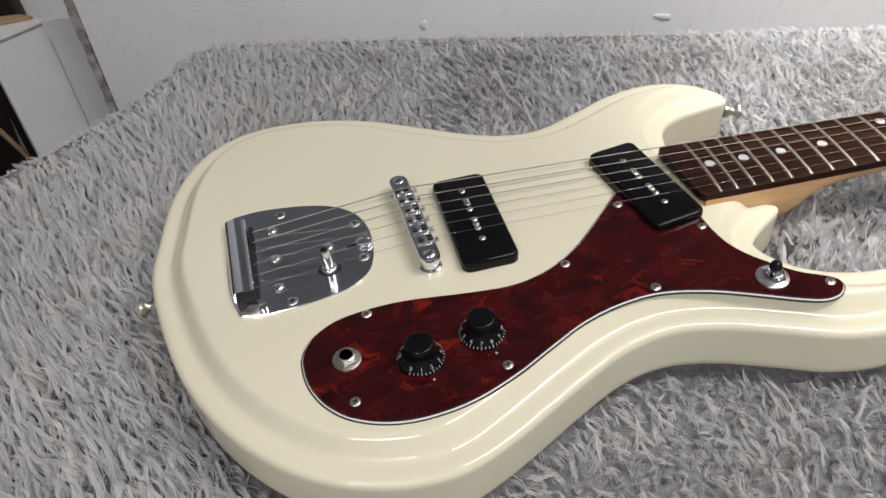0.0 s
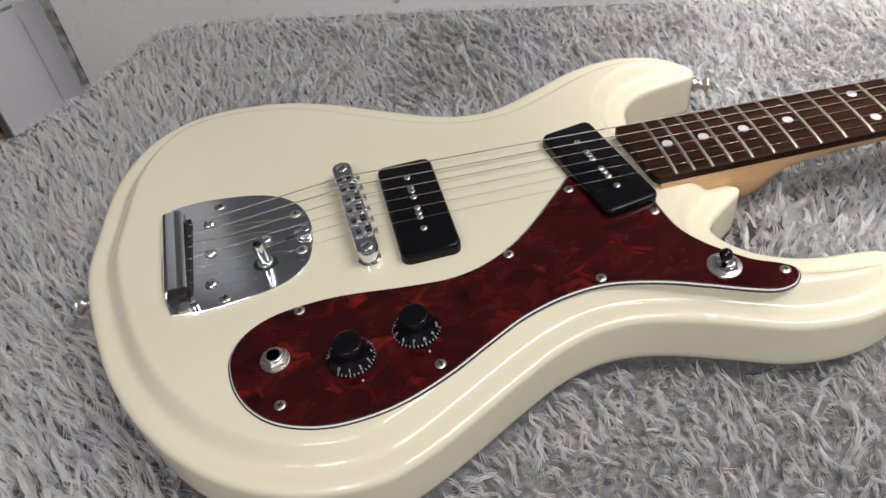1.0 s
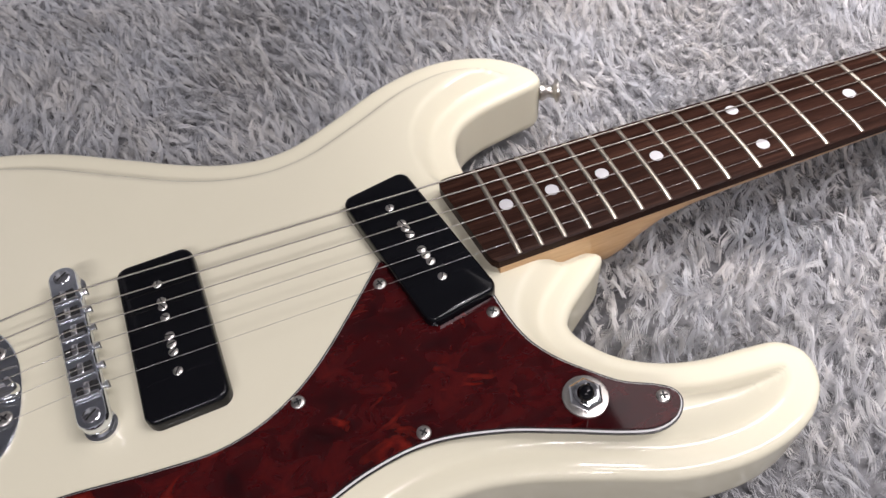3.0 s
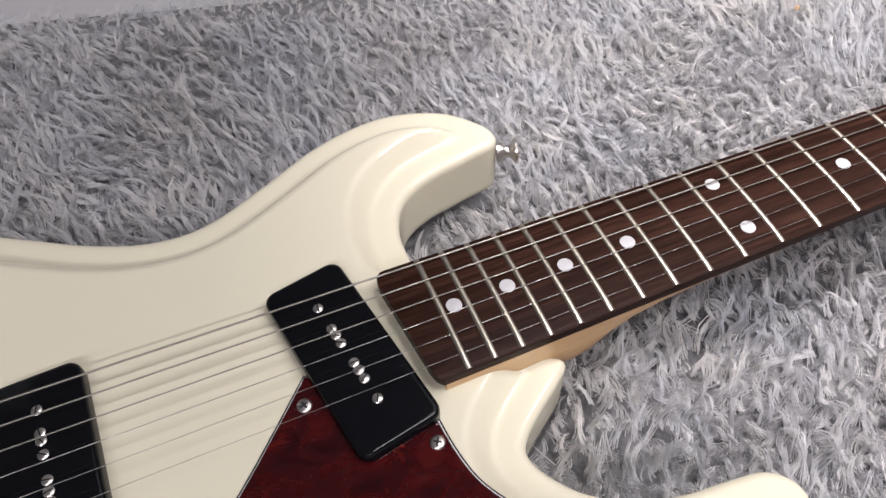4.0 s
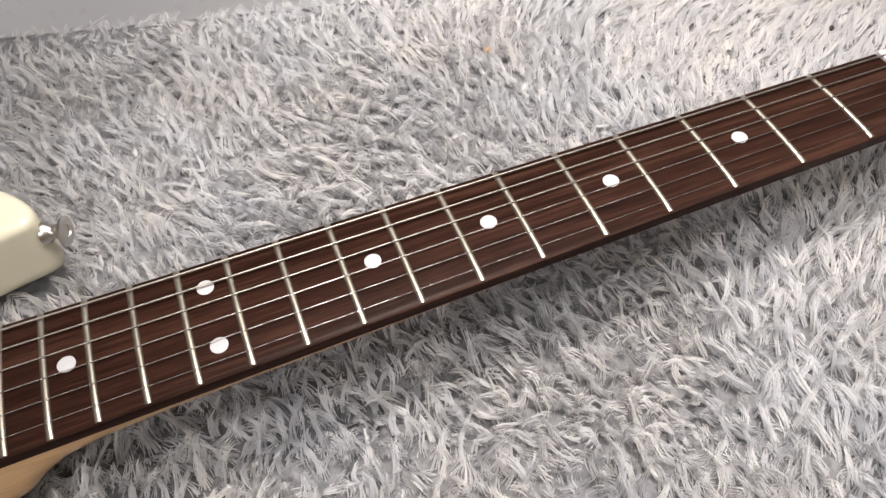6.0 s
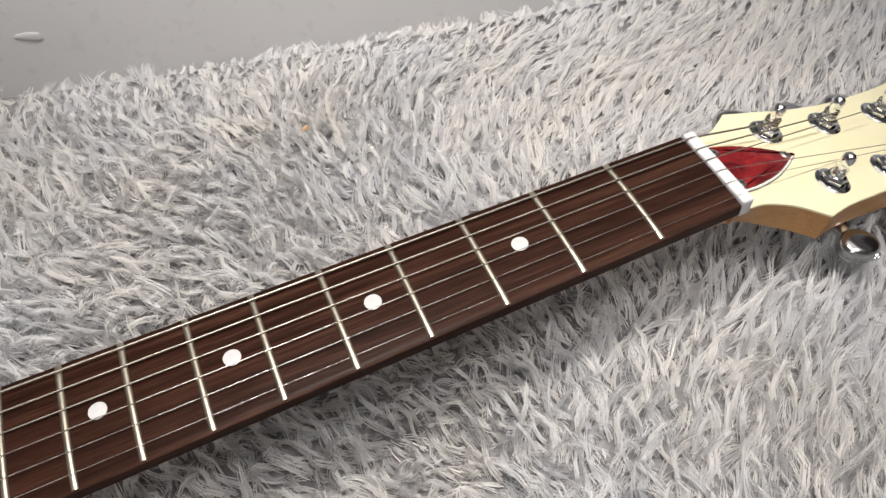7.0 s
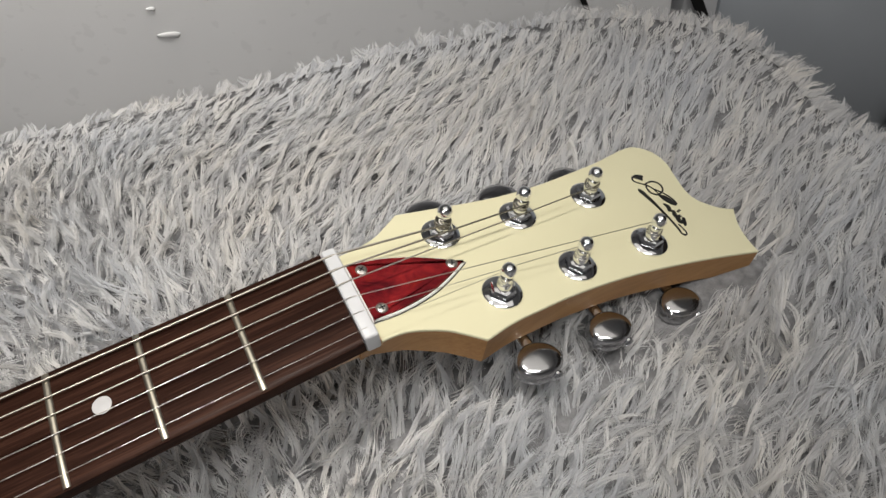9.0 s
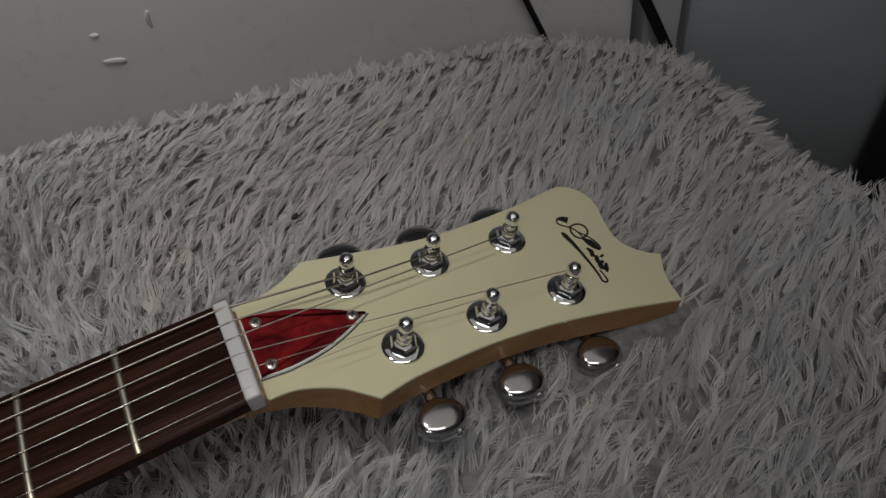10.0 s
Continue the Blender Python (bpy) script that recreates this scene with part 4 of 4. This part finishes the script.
part("jack_nut", lathe([(0.0070, 0.0008), (0.0070, 0.0026), (0.0062, 0.0032), (0.0050, 0.0032)], JK @ pose(0, 0, 0, 0, 0, 15), 6), NICKEL, jack, "nickel hexagon jack nut", 25)
part("jack_sleeve", lathe([(0.0051, 0.0030), (0.0049, 0.0044), (0.0044, 0.0047), (0.0036, 0.0046)], JK, 28), NICKEL, jack, smooth=30)
# inside of the bore painted matt black to stand for its shade
part("jack_bore", lathe([(0.0036, 0.0046), (0.0031, 0.0042), (0.0030, 0.0004), (0, 0.0004)], JK, 24), MATT_BLACK, jack, "jack bore coloured black for its inner shade", 30)

# toggle switch
SW = pose(0.1828, -0.0985, GUARD_TOP)
switch = part("toggle_switch", lathe([(0.0092, -0.0002), (0.0092, 0.0008), (0.0082, 0.0012)], SW, 32), NICKEL, guitar, "nickel toggle switch washer with black tip", 40)
part("switch_nut", merge([lathe([(0.0072, 0.0010), (0.0072, 0.0026), (0.0064, 0.0031), (0.0052, 0.0031)], SW @ pose(0, 0, 0, 0, 0, 10), 6), lathe([(0.0053, 0.0029), (0.0051, 0.0042), (0.0042, 0.0045), (0.0034, 0.0040), (0.0030, 0.0030)], SW, 28)]), CHROME, switch, smooth=25)
part("lever", lathe([(0.0018, 0.002), (0.0020, 0.0100)], SW @ pose(0, 0, 0, 16, -13, 0), 12), BLACK, switch)
part("switch_tip", lathe([(0.0020, 0.0070), (0.0024, 0.0095), (0.0030, 0.0115), (0.0034, 0.0138), (0.0032, 0.0158), (0.0022, 0.0173), (0, 0.0178)], SW @ pose(0, 0, 0, 16, -13, 0), 22), BLACK, switch, "black plastic switch tip", 60)

# strap buttons
def strap_button(place):
    part("strap_button", lathe([(0.0052, -0.001), (0.0052, 0.0012), (0.0036, 0.0030), (0.0033, 0.0052), (0.0045, 0.0072), (0.0066, 0.0082), (0.0068, 0.0094), (0.0058, 0.0100), (0.0030, 0.0100), (0.0026, 0.0092), (0, 0.0092)], place, 26), NICKEL, guitar, "nickel strap button", 50)


STRAP_BUTTONS = [(0.264, 0.091, 0.0290), (-0.180, 0.005, 0.0265)]
strap_button(pose(0.2572, 0.0948, 0.0290) @ pose(0, 0, 0, 0, 90, -18))
strap_button(pose(-0.1728, 0.005, 0.0265) @ pose(0, 0, 0, 0, -90, 0))

# strings
GAUGE = [0.00062, 0.00050, 0.00038, 0.00025, 0.00019, 0.00015]
for i in range(6):
    y0, y1 = STRING_Y[i], 0.0168 - 0.00672 * i
    anchor = Vector((-0.1060, 0.0250 - 0.0102 * i, PZ + 0.0026))
    sad = BR @ Vector((0, y0 * 1.0 - 0.0005, 0.0077 + GAUGE[i]))
    nut_at = Vector((SCALE + 0.0028, y1, NUT_Z + 0.0014 - y1 * y1 / 0.61))
    u, v = POSTS[i]
    side = 1 if v > 0 else -1
    post = HEAD @ Vector((u * mm, v * mm - side * 0.0028, 0.0086 + 0.0006 * (i % 2)))
    path = [anchor, sad, nut_at, post]
    # a turn round the post
    for k in range(1, 26):
        a = radians(-90 * side + 30 * k * side)
        path.append(HEAD @ Vector((u * mm + 0.0029 * math.cos(a), v * mm + 0.0029 * math.sin(a), 0.0086 - 0.00011 * k)))
    part("string", tube(path, GAUGE[i] * 0.72, 7), BRONZE if i < 3 else STEEL, guitar, "wound steel string" if i < 3 else "plain steel string", 60)


# ---- the fur rug ----
def inside_poly(px, py, poly):
    out = np.zeros(len(px), bool)
    q = np.asarray([(p[0], p[1]) for p in poly])
    for (ax, ay), (bx, by) in zip(q, np.roll(q, -1, 0)):
        out ^= ((ay > py) != (by > py)) & (px < (bx - ax) * (py - ay) / (by - ay + 1e-12) + ax)
    return out


def wave(x, y, seed):
    """A smooth field of about one unit, made of a few slanted waves."""
    r = np.random.RandomState(seed)
    out = np.zeros_like(x)
    for k in range(9):
        a, f, p = r.uniform(0, 6.283), r.uniform(9, 55), r.uniform(0, 6.283)
        out += np.sin(f * (x * np.cos(a) + y * np.sin(a)) + p) / (1 + f / 30)
    return out / 2.4


def rug_height(x, y):
    return RUG_Z + 0.0025 * wave(x * 0.35, y * 0.35, 5)


rug_loop = RUG_LOOP
# the backing: level on the table, rolled over at the rim and hanging down a little
levels = [(0.035, RUG_Z - 0.10), (-0.004, RUG_Z - 0.095), (-0.004, RUG_Z - 0.020), (0.000, RUG_Z - 0.008), (0.008, RUG_Z), (0.02, RUG_Z + 0.0015)]
rug = new("fur_rug", as_mesh("fur_rug", stack(rug_loop, levels, caps=(False, True)), BACKING, 60))
tagged(rug, "shaggy pale grey fur rug with tufted pile over the table", "rug")


def tufts(rng, step, far):
    """Roots of the locks on a jittered grid: close together where the camera passes, wider apart in the outskirts."""
    gx, gy = np.meshgrid(np.arange(-0.90, 1.10, step), np.arange(-0.56, 0.46, step))
    x = gx.ravel() + rng.uniform(-0.62, 0.62, gx.size) * step
    y = gy.ravel() + rng.uniform(-0.62, 0.62, gx.size) * step
    keep = inside_poly(x, y, inset(rug_loop, 0.009)) & ~inside_poly(x, y, BODY_LOOP_CCW)
    core = (x > -0.36 - 0.1 * y) & (x < 0.98) & (y > -0.20 - 0.06 * np.sin(3.4 * x + 0.9))
    keep &= ~core if far else core
    return x[keep], y[keep]


def build_pile(far):
    rng = np.random.RandomState(12 if far else 11)
    x, y = tufts(rng, 0.012 if far else 0.0046, far)
    n = len(x)
    per = 9 if far else 12
    # lay of the pile: curly and swirling over the body and neck, combed away towards the head
    combed = 1 / (1 + np.exp(-(x - 0.56 + 0.25 * np.clip(-y, 0, 1)) / 0.05))
    away_side = 1 / (1 + np.exp(-(y + 0.02 + 0.5 * (x - 0.75)) / 0.025))      # the far half is brushed towards the rug's end
    swirl = 2.3 * wave(x * 0.9, y * 0.9, 21) + 1.3 * wave(x * 2.4, y * 2.4, 22)
    sleek = combed * away_side
    ang = 1.95 - (1.52 - 0.48 * (1 - away_side)) * combed + (0.45 - 0.33 * combed) * swirl + (0.55 - 0.22 * combed - 0.12 * sleek) * wave(x * 6.5, y * 6.5, 26) + rng.normal(0, 0.38, n) * (1 - 0.60 * combed - 0.15 * sleek)
    soft = 1 / (1 + np.exp((x + 0.10) / 0.05))      # brushed back beside the body's lower end
    ang = ang + 0.7 * soft * (1.85 - ang)
    lean = np.clip(0.86 + 0.24 * combed + 0.12 * wave(x * 2.2, y * 2.2, 23) + rng.normal(0, 0.20, n) * (1 - 0.5 * sleek), 0.20, 1.30)
    laid = 0.30 + 0.36 * sleek      # how flat a lock leaves the backing
    long = np.clip(0.0185 + (0.0045 - 0.0030 * away_side) * combed + 0.003 * soft + 0.0028 * wave(x * 2.5, y * 2.5, 24) + rng.normal(0, 0.0030, n), 0.012, 0.034)
    curl = (1.6 * wave(x * 4.0, y * 4.0, 25) + rng.normal(0, 2.3, n)) * (1 - (0.50 + 0.40 * away_side) * combed) * (1 - 0.65 * soft)
    under = rng.uniform(0, 1, n) < 0.26      # short woolly locks below the long ones
    long = np.where(under, 0.66 * long, long)
    curl = np.where(under, 1.6 * curl, curl)
    spread = np.where(under, 0.0042, rng.uniform(0.0013, 0.0030, n) * (1 - 0.22 * combed)) * (2.2 if far else 1)
    # at the rim the pile lies flat and outwards
    rim_x, rim_y = np.array([q.x for q in rug_loop]), np.array([q.y for q in rug_loop])
    apart = np.hypot(x[:, None] - rim_x, y[:, None] - rim_y)
    edge = np.exp(-(apart.min(1) / 0.034) ** 2)
    near = apart.argmin(1)
    away = np.arctan2(rim_y[near] - y, rim_x[near] - x)
    ang = ang + 0.55 * edge * ((away - ang + math.pi) % (2 * math.pi) - math.pi)
    lean = lean + 0.45 * edge
    laid = laid + 0.35 * edge
    loose = 0.24 * sleek + 0.14 * combed * (1 - away_side) + 0.05 + 0.45 * edge
    curl = curl * (1 - 0.85 * edge)
    long = long * (1 - 0.62 * edge)
    # the pile is pushed up in the cutaway between horn and neck
    z0 = rug_height(x, y) + 0.029 * np.exp(-((x - 0.250) ** 2 + (y + 0.048) ** 2) / 0.026 ** 2)
    if not far:
        # locks on the part that hangs over the table's edge
        rim = [(q, (rug_loop[(i + 1) % len(rug_loop)] - rug_loop[i - 1]).normalized()) for i, q in enumerate(rug_loop) if q.y > -0.10 and q.x > -0.45]
        k = 3000
        pick = rng.randint(0, len(rim), k)
        along = np.clip(rng.normal(0, 0.010, k), -0.015, 0.015)
        rx = np.array([rim[i][0].x for i in pick]) + along * np.array([rim[i][1].x for i in pick])
        ry = np.array([rim[i][0].y for i in pick]) + along * np.array([rim[i][1].y for i in pick])
        rx, ry = rx - 0.006 * np.array([rim[i][1].y for i in pick]), ry + 0.006 * np.array([rim[i][1].x for i in pick])
        out = np.array([math.atan2(-rim[i][1].x, rim[i][1].y) for i in pick])
        x, y, z0 = np.r_[x, rx], np.r_[y, ry], np.r_[z0, RUG_Z - 0.003 - 0.080 * rng.uniform(0, 1, k) ** 1.6]
        ang = np.r_[ang, out + rng.normal(0, 0.35, k)]
        lean = np.r_[lean, rng.uniform(1.2, 1.6, k)]
        laid = np.r_[laid, rng.uniform(0.85, 1.05, k)]
        loose = np.r_[loose, np.full(k, 0.35)]
        long = np.r_[long, rng.uniform(0.012, 0.019, k)]
        curl = np.r_[curl, rng.normal(0, 0.5, k)]
        spread = np.r_[spread, np.full(k, 0.004)]
        combed = np.r_[combed, np.full(k, 0.5)]
        n += k
    # strands
    X, Y = np.repeat(x, per), np.repeat(y, per)
    m = n * per
    rr, ra = np.sqrt(rng.uniform(0, 1, m)) * np.repeat(spread, per), rng.uniform(0, 6.283, m)
    ox, oy = rr * np.cos(ra), rr * np.sin(ra)
    A = np.repeat(ang, per) + rng.normal(0, 0.04, m)
    Lm = np.repeat(long, per) * (0.62 + 0.44 * rng.uniform(0, 1, m) ** 0.6)
    Ln = np.repeat(lean, per) + rng.normal(0, 0.05, m)
    C = np.repeat(curl, per) + rng.normal(0, 0.08, m)
    S = np.repeat(rng.normal(0, 0.75, n) * (1 - 0.60 * combed), per)
    Ld = np.repeat(laid, per)
    Z0 = np.repeat(z0, per)
    width = rng.uniform(0.00015, 0.00029, m) * (3.0 if far else 1) * (1 - 0.15 * np.repeat(combed, per))
    rows = []
    steps = [0.0, 0.30, 0.57, 0.81, 1.0]
    felt = np.repeat(np.r_[np.where(under, 0.80, 0.96), np.full(n - len(under), 0.95)] - 0.06 * combed - loose, per)
    px, py, pz = X + ox, Y + oy, Z0.copy()
    last = 0.0
    for s in steps:
        if s:
            t = Ln * (Ld + (1.20 - 0.5 * Ld) * s ** 1.3)
            d = Lm * (s - last)
            a = A + C * s ** 1.6 + S * np.sin(4.2 * s)
            px = px + d * np.sin(t) * np.cos(a)
            py = py + d * np.sin(t) * np.sin(a)
            pz = pz + d * np.cos(t)
            last = s
        # strands of one lock draw together towards the tip
        pull = felt * s ** 1.25
        rows.append(np.c_[px - ox * pull, py - oy * pull, np.where(Z0 > RUG_Z - 0.005, np.maximum(pz, Z0 + 0.002), pz)])
    # leave out what would stand inside the guitar
    gone = np.zeros(m, bool)
    head_plan = [((HEAD @ Vector((q.x, q.y, 0))).x, q.y) for q in head_loop]
    for P in rows[1:]:
        gone |= inside_poly(P[:, 0], P[:, 1], BODY_LOOP_CCW) & (P[:, 2] > 0.0005)
        face = 0.0455 - 0.283 * (P[:, 0] - 0.630)
        gone |= inside_poly(P[:, 0], P[:, 1], head_plan) & (P[:, 2] > face - 0.016)
        gone |= inside_poly(P[:, 0], P[:, 1] + 0.009, head_plan) & (P[:, 2] > face - 0.012)
        for q in BUTTONS:
            gone |= ((P[:, 0] - q.x) ** 2 + (P[:, 1] - q.y) ** 2 < 0.0118 ** 2) & (P[:, 2] > q.z - (0.002 if q.y > 0 else 0.006))
        for bx, by, bz in STRAP_BUTTONS:
            gone |= ((P[:, 0] - bx) ** 2 + (P[:, 1] - by) ** 2 < 0.0135 ** 2) & (P[:, 2] > bz - 0.010)
    live = ~gone
    rows = [P[live] for P in rows]
    width, A = width[live], A[live]
    lock = np.repeat(rng.uniform(0, 1, n), per)[live]
    m = int(live.sum())
    # ribbons of four lengths, tapering to a point
    twist = rng.uniform(-0.7, 0.7, m)
    side = np.c_[-np.sin(A) * np.cos(twist), np.cos(A) * np.cos(twist), np.sin(twist)]
    verts = np.empty((m, 9, 3), np.float32)
    for k, w in ((0, 0.9), (1, 1.0), (2, 0.9), (3, 0.6)):
        verts[:, 2 * k] = rows[k] - side * (width * w)[:, None]
        verts[:, 2 * k + 1] = rows[k] + side * (width * w)[:, None]
    verts[:, 8] = rows[4]
    base = (np.arange(m) * 9)[:, None]
    loops = np.concatenate([base + np.array(q) for q in ([0, 1, 3, 2], [2, 3, 5, 4], [4, 5, 7, 6], [6, 7, 8])], 1).ravel()
    starts = ((np.arange(m) * 15)[:, None] + np.array([0, 4, 8, 12])).ravel()
    me = bpy.data.meshes.new("fur")
    me.vertices.add(m * 9)
    me.vertices.foreach_set("co", verts.ravel())
    me.loops.add(m * 15)
    me.loops.foreach_set("vertex_index", loops.astype(np.int32))
    me.polygons.add(m * 4)
    me.polygons.foreach_set("loop_start", starts.astype(np.int32))
    me.attributes.new("lock", "FLOAT", "POINT").data.foreach_set("value", np.repeat(lock, 9).astype(np.float32))
    me.update(calc_edges=True)
    me.shade_smooth()
    me.materials.append(FUR)
    return me


for far in (False, True):
    ob = new("fur", build_pile(far))
    ob.parent = rug
    tagged(ob, "long grey fur strands in locks", "", "", "stuff")


# bits of lint caught in the pile
def lint(x, y, z, size, colour, label):
    bm = bmesh.new()
    bmesh.ops.create_icosphere(bm, subdivisions=2, radius=1.0)
    for v in bm.verts:
        v.co *= 1 + 0.5 * noise.noise(v.co * 2.1 + Vector((x * 50, y * 50, 0)))
    bm.transform(pose(x, y, z, 0, 0, 35) @ Matrix.Diagonal((size, size * 0.55, size * 0.4, 1)))
    tagged(new("lint", as_mesh("lint", bm, colour, 60)), label, "lint")


lint(0.668, 0.0810, 0.0095, 0.0022, MATT_BLACK, "small black bit of lint caught in the grey fur")
lint(0.493, 0.147, 0.0085, 0.0026, CARD, "small brown bit of lint caught in the grey fur")
